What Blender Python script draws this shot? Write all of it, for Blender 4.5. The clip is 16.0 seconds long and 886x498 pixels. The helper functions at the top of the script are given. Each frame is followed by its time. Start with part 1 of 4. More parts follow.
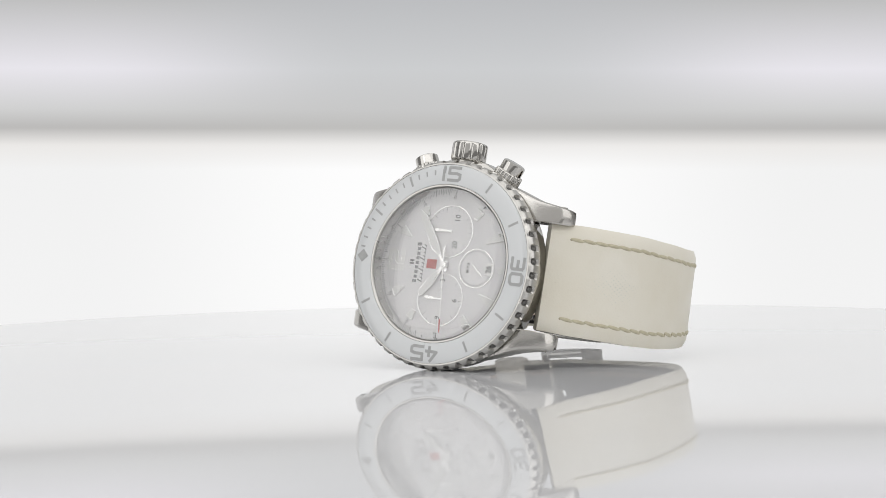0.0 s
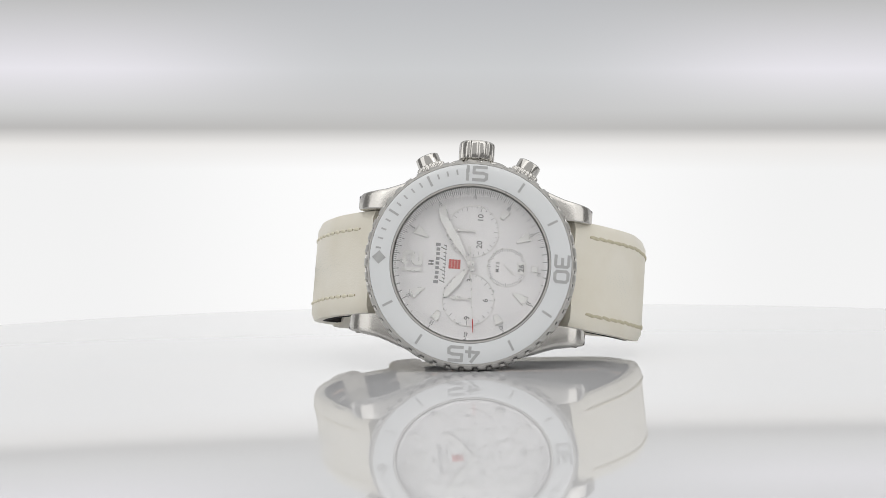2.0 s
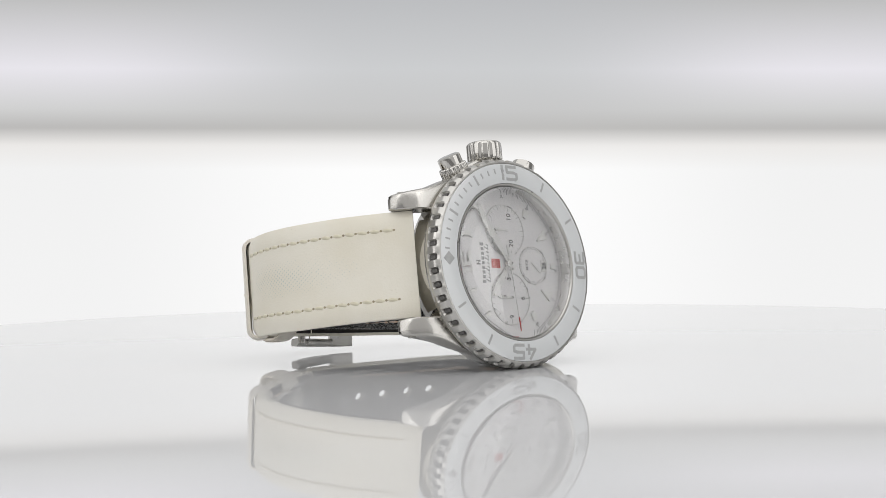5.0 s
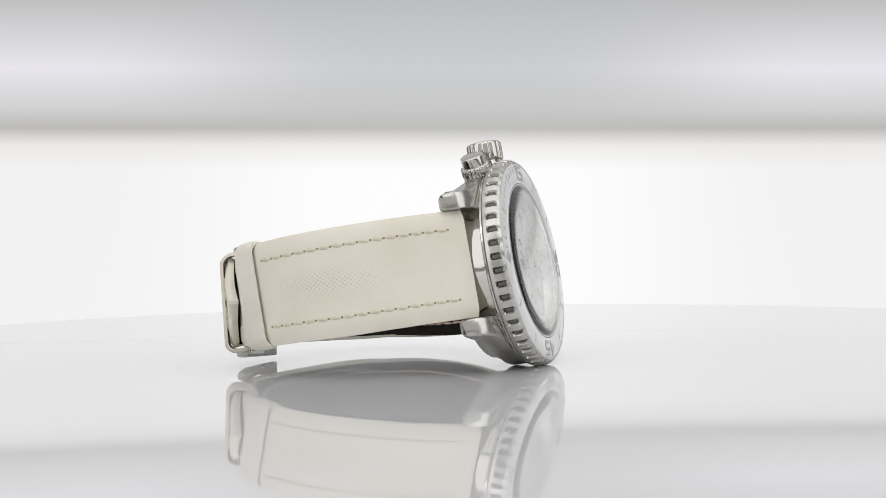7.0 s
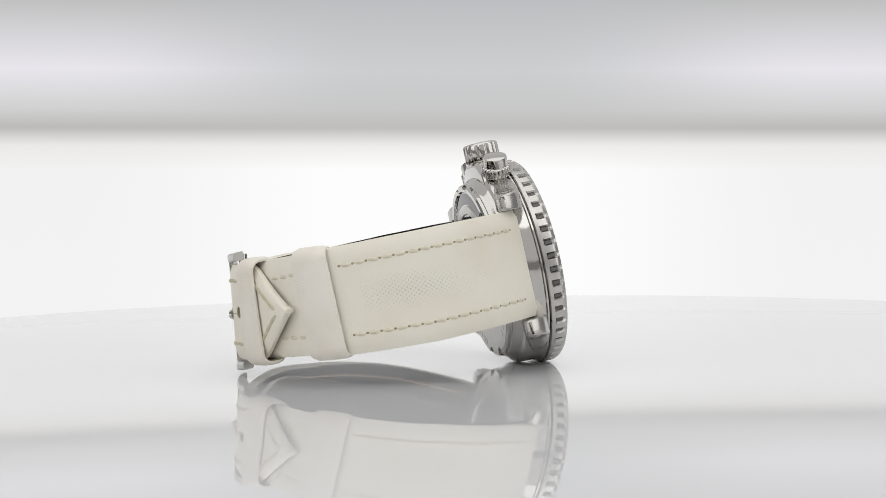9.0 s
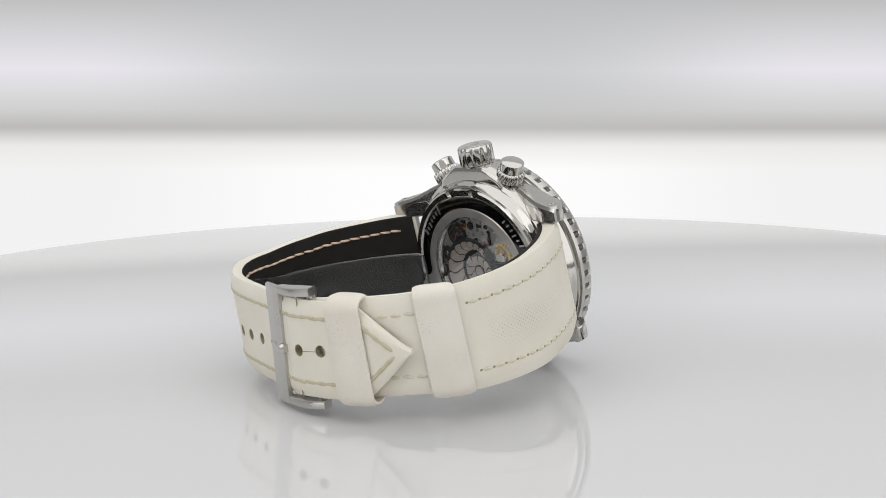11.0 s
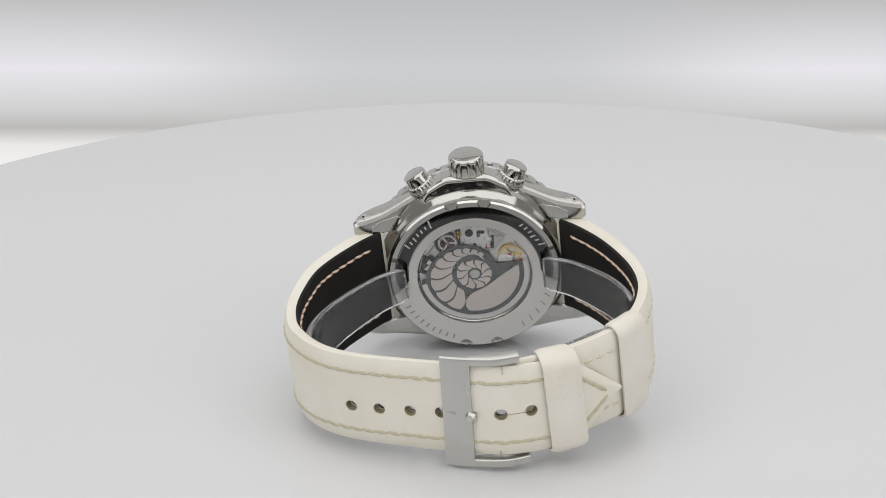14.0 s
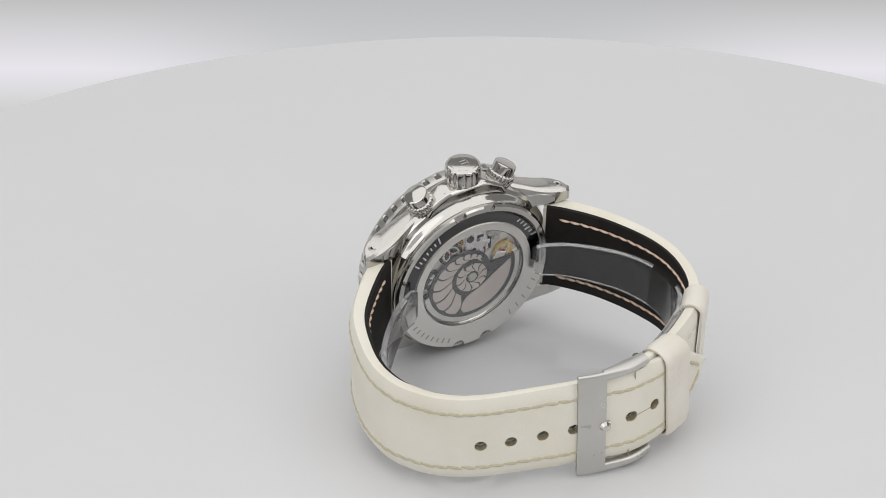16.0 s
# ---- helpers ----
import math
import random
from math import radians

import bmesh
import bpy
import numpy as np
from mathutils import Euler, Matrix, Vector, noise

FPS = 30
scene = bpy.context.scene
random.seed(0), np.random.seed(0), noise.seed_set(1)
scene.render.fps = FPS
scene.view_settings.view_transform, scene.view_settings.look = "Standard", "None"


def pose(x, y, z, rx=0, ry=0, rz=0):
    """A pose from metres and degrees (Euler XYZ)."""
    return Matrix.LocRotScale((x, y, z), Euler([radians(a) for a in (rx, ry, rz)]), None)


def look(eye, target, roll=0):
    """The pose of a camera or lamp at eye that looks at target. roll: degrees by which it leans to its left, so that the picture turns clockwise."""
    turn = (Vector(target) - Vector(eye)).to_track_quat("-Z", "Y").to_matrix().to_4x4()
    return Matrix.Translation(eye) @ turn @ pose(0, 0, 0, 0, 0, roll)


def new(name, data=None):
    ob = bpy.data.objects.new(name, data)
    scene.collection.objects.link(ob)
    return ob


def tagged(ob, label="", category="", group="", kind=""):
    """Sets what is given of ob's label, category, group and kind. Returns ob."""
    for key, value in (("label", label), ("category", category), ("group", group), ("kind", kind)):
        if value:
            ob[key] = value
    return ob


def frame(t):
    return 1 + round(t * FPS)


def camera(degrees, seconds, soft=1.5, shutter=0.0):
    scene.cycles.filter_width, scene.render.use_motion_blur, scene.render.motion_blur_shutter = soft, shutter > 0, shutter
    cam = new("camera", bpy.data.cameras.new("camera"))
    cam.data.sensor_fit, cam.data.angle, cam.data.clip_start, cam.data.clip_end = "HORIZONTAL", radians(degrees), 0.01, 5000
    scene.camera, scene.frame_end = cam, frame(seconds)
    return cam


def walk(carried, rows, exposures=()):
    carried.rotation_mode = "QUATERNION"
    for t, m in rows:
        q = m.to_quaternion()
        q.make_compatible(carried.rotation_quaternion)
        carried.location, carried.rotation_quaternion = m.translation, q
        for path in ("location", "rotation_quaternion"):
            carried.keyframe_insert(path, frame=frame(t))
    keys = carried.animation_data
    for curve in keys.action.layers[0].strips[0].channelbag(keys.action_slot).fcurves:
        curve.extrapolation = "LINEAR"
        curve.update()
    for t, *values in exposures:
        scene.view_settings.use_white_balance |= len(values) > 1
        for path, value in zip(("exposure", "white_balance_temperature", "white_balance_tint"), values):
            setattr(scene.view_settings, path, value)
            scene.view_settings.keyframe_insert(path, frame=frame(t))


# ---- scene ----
# One lens; the camera rides a motorised arm that swings up over the turntable.
cam = camera(27.53, 16.0, soft=0.85)
YAW, ROLL, CAM_X = 0.984, 0.911, -0.0131
RIDE = [(0, -0.3945, 0.0386, 1.94), (2, -0.3945, 0.0386, 1.94), (4, -0.3945, 0.0386, 1.94), (6.5, -0.3945, 0.0386, 1.94),
        (7.5, -0.3945, 0.0386, 1.94), (8, -0.3945, 0.0386, 1.94), (8.5, -0.3946, 0.0389, 2.00), (9, -0.3948, 0.0442, 2.76),
        (9.2, -0.3944, 0.0481, 3.31), (11.3, -0.3857, 0.1048, 11.59), (11.5, -0.3850, 0.1102, 12.38), (12, -0.3836, 0.1236, 14.27),
        (12.5, -0.3815, 0.1365, 16.11), (13, -0.3780, 0.1491, 17.97), (13.5, -0.3735, 0.1611, 19.78), (14, -0.3681, 0.1724, 21.53),
        (14.5, -0.3626, 0.1829, 23.24), (15, -0.3574, 0.1931, 24.83), (15.5, -0.3522, 0.2028, 26.38), (16, -0.3463, 0.2118, 27.91)]
TURN = [(0, -32.38), (1, -17.64), (2, -2.86), (3, 11.88), (4, 26.63), (6.5, 64.08), (7, 71.61), (7.5, 79.12),
        (8, 86.68), (8.5, 94.29), (9, 101.99), (11.5, 140.51), (12, 148.15), (12.5, 155.75), (13, 163.40), (13.5, 171.01),
        (14, 178.66), (14.5, 186.23), (15, 193.77), (15.5, 201.18), (16, 208.61)]


def arm(y, z, pitch, roll=ROLL):
    return pose(CAM_X, y, z) @ pose(0, 0, 0, 0, 0, -YAW) @ pose(0, 0, 0, 90 - pitch) @ pose(0, 0, 0, 0, 0, -roll)


walk(cam, [(t, arm(y, z, a)) for t, y, z, a in RIDE])

# ---- light ----
world = bpy.data.worlds.new("studio")
scene.world = world
world.use_nodes = True
world.node_tree.nodes["Background"].inputs[0].default_value = (1.0, 0.985, 0.975, 1)
world.node_tree.nodes["Background"].inputs[1].default_value = 0.25


def softbox(name, eye, target, w, h, watts):
    d = bpy.data.lights.new(name, "AREA")
    d.shape, d.size, d.size_y, d.energy, d.color = "RECTANGLE", w, h, watts, (1.0, 0.99, 0.982)
    ob = new(name, d)
    ob.matrix_world = look(eye, target)
    return ob


softbox("top_softbox", (0, -0.1, 0.85), (0, 0, 0), 1.5, 1.5, 7.4)
softbox("side_softbox", (-0.8, -0.45, 0.35), (0, 0, 0.02), 0.6, 0.8, 1.7)
softbox("side_softbox", (0.8, -0.45, 0.35), (0, 0, 0.02), 0.6, 0.8, 1.7)
softbox("front_softbox", (0, -1.15, 0.7), (0, 0, 0.02), 2.6, 1.4, 4.1)
scene.view_settings.exposure = 0.0

# ---- materials ----


class Mat:
    """A node material with a few short-hands."""

    def __init__(self, name, colour, rough=0.5, metal=0.0, **more):
        self.m = bpy.data.materials.new(name)
        self.m.use_nodes = True
        self.t = self.m.node_tree
        self.b = self.t.nodes["Principled BSDF"]
        self.b.inputs["Base Color"].default_value = (*colour, 1)
        self.b.inputs["Roughness"].default_value = rough
        self.b.inputs["Metallic"].default_value = metal
        for k, v in more.items():
            self.b.inputs[k.replace("_", " ")].default_value = v
        self.c = colour

    def node(self, kind, **inputs):
        n = self.t.nodes.new(kind)
        for k, v in inputs.items():
            n.inputs[k.replace("_", " ")].default_value = v
        return n

    def link(self, a, out, b, inp):
        self.t.links.new(a.outputs[out], b.inputs[inp])

    def coords(self, stretch=(1, 1, 1)):
        tc = self.node("ShaderNodeTexCoord")
        mp = self.node("ShaderNodeMapping")
        mp.inputs["Scale"].default_value = stretch
        self.link(tc, "Object", mp, "Vector")
        return mp

    def noise(self, scale, detail=4, stretch=(1, 1, 1)):
        n = self.node("ShaderNodeTexNoise", Scale=scale, Detail=detail)
        self.link(self.coords(stretch), "Vector", n, "Vector")
        return n

    def ramp(self, src, stops, out="Fac"):
        r = self.node("ShaderNodeValToRGB")
        while len(r.color_ramp.elements) < len(stops):
            r.color_ramp.elements.new(0.5)
        for e, (p, c) in zip(r.color_ramp.elements, stops):
            e.position, e.color = p, (c if len(c) == 4 else (*c, 1))
        self.t.links.new(src.outputs[out], r.inputs["Fac"])
        return r

    def stain(self, scale, dark, lo=0.35, hi=0.7, stretch=(1, 1, 1)):
        """Base colour wanders between the material's own colour and another."""
        r = self.ramp(self.noise(scale, 5, stretch), [(lo, dark), (hi, self.c)])
        self.link(r, "Color", self.b, "Base Color")
        return self

    def worn(self, scale, lo, hi, stretch=(1, 1, 1)):
        """Roughness wanders between two values."""
        r = self.ramp(self.noise(scale, 4, stretch), [(0.3, (lo,) * 3), (0.7, (hi,) * 3)])
        self.link(r, "Color", self.b, "Roughness")
        return self

    def bump(self, scale, depth, strength=0.4, stretch=(1, 1, 1), detail=4):
        b = self.node("ShaderNodeBump", Strength=strength, Distance=depth)
        self.link(self.noise(scale, detail, stretch), "Fac", b, "Height")
        self.link(b, "Normal", self.b, "Normal")
        return self


STEEL = Mat("polished_steel", (0.57, 0.558, 0.532), 0.1, 1.0).worn(500, 0.07, 0.13).m
BRUSHED = Mat("brushed_steel", (0.57, 0.56, 0.535), 0.3, 1.0).worn(400, 0.27, 0.34).m
BACK_STEEL = Mat("satin_steel", (0.78, 0.765, 0.735), 0.36, 1.0).worn(400, 0.32, 0.4).m
def leather(name, colour, shade, fleck, pits, grain):
    """Ivory leather: broad yellowing, fine pores, and a few small dark flecks and scuffs."""
    h = Mat(name, colour, 0.5)
    broad = h.ramp(h.noise(75, 5), [(0.3, shade), (0.62, colour)])
    spots = h.ramp(h.noise(3800, 2, (1, 0.7, 0.7)), [(pits, (0, 0, 0)), (pits + 0.06, (0.7, 0.7, 0.7))])
    area = h.ramp(h.noise(110, 4), [(0.48, (0, 0, 0)), (0.66, (0.75, 0.75, 0.75))])
    mul = h.node("ShaderNodeMath")
    mul.operation = "MULTIPLY"
    h.link(spots, "Color", mul, 0)
    h.link(area, "Color", mul, 1)
    mx = h.node("ShaderNodeMix")
    mx.data_type = "RGBA"
    h.link(mul, 0, mx, "Factor")
    h.link(broad, "Color", mx, "A")
    mx.inputs["B"].default_value = (*fleck, 1)
    h.t.links.new(mx.outputs["Result"], h.b.inputs["Base Color"])
    return h.worn(120, 0.4, 0.6).bump(2400, 0.0001, grain).m


LEATHER = leather("ivory_leather", (0.81, 0.78, 0.69), (0.76, 0.72, 0.61), (0.56, 0.51, 0.40), 0.66, 0.4)
LEATHER_WORN = leather("worn_ivory_leather", (0.80, 0.77, 0.695), (0.74, 0.685, 0.60), (0.47, 0.47, 0.46), 0.58, 0.55)
# black of the strap lining; also paints dark gaps and holes elsewhere
LINING_AND_GAPS = Mat("black_lining_and_gaps", (0.008, 0.007, 0.0065), 0.75, Specular_IOR_Level=0.3).stain(300, (0.014, 0.012, 0.01)).bump(3000, 0.0001, 0.4).m
THREAD = Mat("beige_thread", (0.74, 0.70, 0.57), 0.7).stain(900, (0.62, 0.575, 0.44)).bump(6000, 0.0001, 0.5).m
THREAD_TAIL = Mat("olive_beige_thread", (0.60, 0.56, 0.42), 0.7).stain(700, (0.50, 0.455, 0.32)).bump(6000, 0.0001, 0.5).m
THREAD_IN = Mat("tan_thread", (0.66, 0.42, 0.29), 0.7).stain(500, (0.85, 0.72, 0.60), 0.35, 0.6).bump(6000, 0.0001, 0.5).m
CERAMIC = Mat("white_enamel", (0.70, 0.715, 0.72), 0.12, Coat_Weight=0.5).stain(60, (0.68, 0.70, 0.707)).worn(300, 0.08, 0.16).m
GREY = Mat("grey_print", (0.43, 0.435, 0.43), 0.35).stain(800, (0.38, 0.385, 0.385)).m
DIAL = Mat("white_dial", (0.85, 0.84, 0.84), 0.35).stain(160, (0.80, 0.795, 0.80), 0.3, 0.65).bump(800, 0.00003, 0.15).m
INK = Mat("grey_ink", (0.13, 0.13, 0.13), 0.5).stain(900, (0.17, 0.17, 0.17)).m
FINE_INK = Mat("pale_ink", (0.24, 0.24, 0.245), 0.5).stain(900, (0.3, 0.3, 0.3)).m
RED = Mat("red_print", (0.60, 0.035, 0.03), 0.4).stain(1500, (0.5, 0.05, 0.04)).m
LUME = Mat("white_lume", (0.80, 0.80, 0.785), 0.5).stain(900, (0.82, 0.82, 0.80)).m
SILVER = Mat("silver", (0.80, 0.795, 0.78), 0.3, 1.0).worn(900, 0.24, 0.36).m
CRYSTAL = Mat("sapphire_glass", (1, 1, 1), 0.0, Transmission_Weight=1.0, IOR=1.62).m
PLASTIC = Mat("clear_plastic", (0.80, 0.81, 0.815), 0.13, Transmission_Weight=0.99, IOR=1.4).m
ACRYLIC = Mat("white_acrylic", (0.685, 0.69, 0.702), 0.0, IOR=1.57).stain(9, (0.675, 0.68, 0.692)).m
PAPER = Mat("white_wall", (0.75, 0.75, 0.75), 0.8).stain(4, (0.72, 0.72, 0.73)).m


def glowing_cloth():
    """White cloth whose back-light is painted into emission: bright below, a dark seam, and a greyer hood with two soft
    bright patches.
    """
    a = Mat("painted_glow_cloth", (0.8, 0.8, 0.8), 0.9)
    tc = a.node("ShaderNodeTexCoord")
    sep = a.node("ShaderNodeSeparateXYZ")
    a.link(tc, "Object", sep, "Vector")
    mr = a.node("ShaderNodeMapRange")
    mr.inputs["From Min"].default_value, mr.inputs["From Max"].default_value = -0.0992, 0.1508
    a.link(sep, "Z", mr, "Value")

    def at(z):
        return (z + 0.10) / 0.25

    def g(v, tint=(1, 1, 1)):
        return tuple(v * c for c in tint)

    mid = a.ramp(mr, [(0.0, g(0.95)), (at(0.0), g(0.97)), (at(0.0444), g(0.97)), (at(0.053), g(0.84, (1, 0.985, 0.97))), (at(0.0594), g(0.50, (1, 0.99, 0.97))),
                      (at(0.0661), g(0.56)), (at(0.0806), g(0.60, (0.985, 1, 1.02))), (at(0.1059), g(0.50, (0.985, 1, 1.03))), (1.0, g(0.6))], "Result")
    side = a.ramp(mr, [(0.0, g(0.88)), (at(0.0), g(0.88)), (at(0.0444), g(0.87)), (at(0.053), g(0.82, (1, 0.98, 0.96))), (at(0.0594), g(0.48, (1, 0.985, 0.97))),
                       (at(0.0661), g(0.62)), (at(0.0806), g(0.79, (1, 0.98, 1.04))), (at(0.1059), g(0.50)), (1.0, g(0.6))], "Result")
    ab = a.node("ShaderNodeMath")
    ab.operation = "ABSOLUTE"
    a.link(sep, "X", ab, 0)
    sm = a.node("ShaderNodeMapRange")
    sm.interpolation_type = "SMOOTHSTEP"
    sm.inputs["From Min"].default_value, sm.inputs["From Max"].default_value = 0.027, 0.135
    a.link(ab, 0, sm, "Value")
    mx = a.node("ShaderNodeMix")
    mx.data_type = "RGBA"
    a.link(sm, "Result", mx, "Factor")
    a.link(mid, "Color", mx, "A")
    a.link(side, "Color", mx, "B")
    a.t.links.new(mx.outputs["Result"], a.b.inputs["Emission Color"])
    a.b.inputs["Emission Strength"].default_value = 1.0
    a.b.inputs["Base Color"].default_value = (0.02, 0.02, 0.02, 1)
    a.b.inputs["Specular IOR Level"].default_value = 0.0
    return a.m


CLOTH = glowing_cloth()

# ---- mesh tools, in millimetres ----
MM = 0.001


def mesh_object(name, bm, material, smooth=35):
    bmesh.ops.scale(bm, vec=(MM, MM, MM), verts=bm.verts)
    bmesh.ops.recalc_face_normals(bm, faces=bm.faces)
    me = bpy.data.meshes.new(name)
    for f in bm.faces:
        f.smooth = True
    for e in bm.edges:
        if len(e.link_faces) == 2 and e.calc_face_angle(0) > radians(smooth):
            e.smooth = False
    bm.to_mesh(me)
    bm.free()
    me.materials.append(material)
    return new(name, me)


def part(name, bm, material, parent, label="", smooth=35):
    ob = mesh_object(name, bm, material, smooth)
    ob.parent = parent
    return tagged(ob, label)


def lathe(profile, n=96, closed=True, radius=None):
    """Turns a profile of (r, z) round the z axis; radius(i, k) may change r."""
    bm = bmesh.new()
    rings = []
    for k in range(n):
        a = 2 * math.pi * k / n
        ring = []
        for i, (r, z) in enumerate(profile):
            rr = radius(i, k, r) if radius else r
            ring.append(bm.verts.new((rr * math.sin(a), rr * math.cos(a), z)))
        rings.append(ring)
    m = len(profile)
    for k in range(n):
        a, b = rings[k], rings[(k + 1) % n]
        for i in range(m if closed else m - 1):
            j = (i + 1) % m
            bm.faces.new((a[i], a[j], b[j], b[i]))
    bmesh.ops.remove_doubles(bm, verts=bm.verts, dist=1e-4)
    return bm


def slab(points, z0, z1, bevel=0.0, seg=2):
    """A flat outline in x, y pulled up from z0 to z1."""
    bm = bmesh.new()
    lo = [bm.verts.new((x, y, z0)) for x, y in points]
    hi = [bm.verts.new((x, y, z1)) for x, y in points]
    bm.faces.new(lo)
    bm.faces.new(hi)
    n = len(points)
    for i in range(n):
        bm.faces.new((lo[i], lo[(i + 1) % n], hi[(i + 1) % n], hi[i]))
    if bevel:
        bmesh.ops.recalc_face_normals(bm, faces=bm.faces)
        bmesh.ops.bevel(bm, geom=list(bm.edges), offset=bevel, segments=seg, affect="EDGES", profile=0.5)
    return bm


def moved(bm, m):
    bmesh.ops.transform(bm, matrix=m, verts=bm.verts)
    return bm


def merged(*parts):
    out = bmesh.new()
    for b in parts:
        me = bpy.data.meshes.new("scratch")
        b.to_mesh(me)
        b.free()
        out.from_mesh(me)
        bpy.data.meshes.remove(me)
    return out


def spline(points, n):
    """Catmull-Rom through the points, resampled at n even steps."""
    p = np.array([2 * np.array(points[0]) - np.array(points[1])] + [np.array(q, float) for q in points] + [2 * np.array(points[-1]) - np.array(points[-2])])
    fine = []
    for i in range(1, len(p) - 2):
        for u in np.linspace(0, 1, 40, endpoint=False):
            a, b, c, d = p[i - 1:i + 3]
            fine.append(0.5 * (2 * b + (c - a) * u + (2 * a - 5 * b + 4 * c - d) * u * u + (3 * b - a - 3 * c + d) * u ** 3))
    fine.append(p[-2])
    fine = np.array(fine)
    s = np.concatenate([[0], np.cumsum(np.linalg.norm(np.diff(fine, axis=0), axis=1))])
    at = np.linspace(0, s[-1], n)
    return np.stack([np.interp(at, s, fine[:, k]) for k in range(fine.shape[1])], 1), s[-1]


class Band:
    """A band that runs along a line in the y-z plane of the watch. Outer side: away from the middle of the loop."""

    def __init__(self, points, n=120, skew=None, mid=3.0):
        self.skew, self.mid = skew, mid
        self.p, self.length = spline(points, n)
        d = np.gradient(self.p, axis=0)
        d /= np.linalg.norm(d, axis=1)[:, None]
        self.d = d
        self.n = np.stack([d[:, 1], -d[:, 0]], 1)
        if np.sum((self.p - np.array([0, -35.0])) * self.n) < 0:
            self.n = -self.n
        self.s = np.linspace(0, self.length, n)

    def at(self, s, x, off):
        if self.skew:
            off = off - (x - self.mid) * self.skew(s)
        y, z = (np.interp(s, self.s, self.p[:, k]) for k in (0, 1))
        a, b = (np.interp(s, self.s, self.n[:, k]) for k in (0, 1))
        return Vector((x, y + off * a, z + off * b))

    def frame_at(self, s, x, off):
        """A pose on the band: y along, z outwards."""
        o = self.at(s, x, off)
        d = 0.2
        t = (self.at(min(s + d, self.length), x, off) - self.at(max(s - d, 0), x, off)).normalized()
        w = (self.at(s, x + d, off) - self.at(s, x - d, off)).normalized()
        up = w.cross(t).normalized()
        if up.dot(Vector((0, np.interp(s, self.s, self.n[:, 0]), np.interp(s, self.s, self.n[:, 1])))) < 0:
            up = -up
        m = Matrix((t.cross(up).normalized(), t, up)).transposed().to_4x4()
        m.translation = o
        return m

    def sweep(self, section, s0, s1, n):
        """section(s): a closed list of (x, off)."""
        bm = bmesh.new()
        rings = []
        for s in np.linspace(s0, s1, n):
            rings.append([bm.verts.new(self.at(s, x, o)) for x, o in section(s)])
        m = len(rings[0])
        for a, b in zip(rings, rings[1:]):
            for i in range(m):
                bm.faces.new((a[i], a[(i + 1) % m], b[(i + 1) % m], b[i]))
        bm.faces.new(rings[0])
        bm.faces.new(rings[-1])
        return bm


def rounded(x0, x1, lo, hi, r, seg=4):
    """A rectangle with round corners, as a closed list."""
    r = min(r, (hi - lo) / 2 - 1e-3)
    out = []
    for cx, cy, a0 in ((x1 - r, hi - r, 0), (x0 + r, hi - r, 90), (x0 + r, lo + r, 180), (x1 - r, lo + r, 270)):
        for i in range(seg + 1):
            a = radians(a0 + 90 * i / seg)
            out.append((cx + r * math.cos(a), cy + r * math.sin(a)))
    return out


# ---- the setting ----
def turntable():
    n = 256
    prof = [(0, 0), (195, 0), (199.2, -0.15), (200, -0.8), (200, -5.2), (199.2, -6), (0, -6)]
    top = tagged(mesh_object("turntable", lathe(prof, n, closed=False), ACRYLIC), "glossy white acrylic turntable disc under the watch", "turntable", kind="structure")
    part("column", lathe([(0, -5.9), (38, -5.9), (40, -8), (40, -690), (70, -694), (70, -700), (0, -700)], 48, closed=False), PAPER, top)
    return top


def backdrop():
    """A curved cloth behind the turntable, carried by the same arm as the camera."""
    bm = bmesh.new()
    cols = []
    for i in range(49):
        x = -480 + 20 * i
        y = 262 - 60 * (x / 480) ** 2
        # topmost row is added out of view, for the disc to reflect
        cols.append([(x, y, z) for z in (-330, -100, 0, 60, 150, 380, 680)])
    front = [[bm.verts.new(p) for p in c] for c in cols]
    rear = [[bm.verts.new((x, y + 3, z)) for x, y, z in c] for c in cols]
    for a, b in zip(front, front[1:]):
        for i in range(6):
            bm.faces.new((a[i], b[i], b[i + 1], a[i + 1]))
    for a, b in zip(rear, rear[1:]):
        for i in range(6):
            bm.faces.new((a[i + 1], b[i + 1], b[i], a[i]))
    return tagged(mesh_object("backdrop", bm, CLOTH), "white cloth backdrop with a grey hood, back-light painted as emission", "backdrop", kind="structure")


def floor():
    bm = slab([(-2500, -2500), (2500, -2500), (2500, 2500), (-2500, 2500)], -720, -700)
    return tagged(mesh_object("floor", bm, PAPER), "pale grey studio floor far below the turntable", "floor", kind="structure")


DISC, CURTAIN, FLOOR = turntable(), backdrop(), floor()

# ---- the wristwatch: x to 3 o'clock, y to 12 o'clock, z out of the dial; the bezel's face is z = 0 ----
STAND = pose(-0.00017, -0.01393, 0.02262) @ pose(0, 0, 0, -10.941) @ Matrix(((0, -1, 0, 0), (0, 0, -1, 0), (1, 0, 0, 0), (0, 0, 0, 1))) @ pose(0, 0, 0, 0, 0, -4.704)
WATCH = tagged(new("wristwatch"), "white diver's chronograph with ivory leather strap standing on edge", "watch")
WATCH.empty_display_size = 0.02



def polar(deg, r):
    """Dial place at an angle clockwise from 12 o'clock."""
    return r * math.sin(radians(deg)), r * math.cos(radians(deg))


def spin(deg, r=0.0, z=0.0):
    """A pose on the dial whose y points outwards at that angle."""
    x, y = polar(deg, r)
    return pose(x, y, z, 0, 0, -deg)


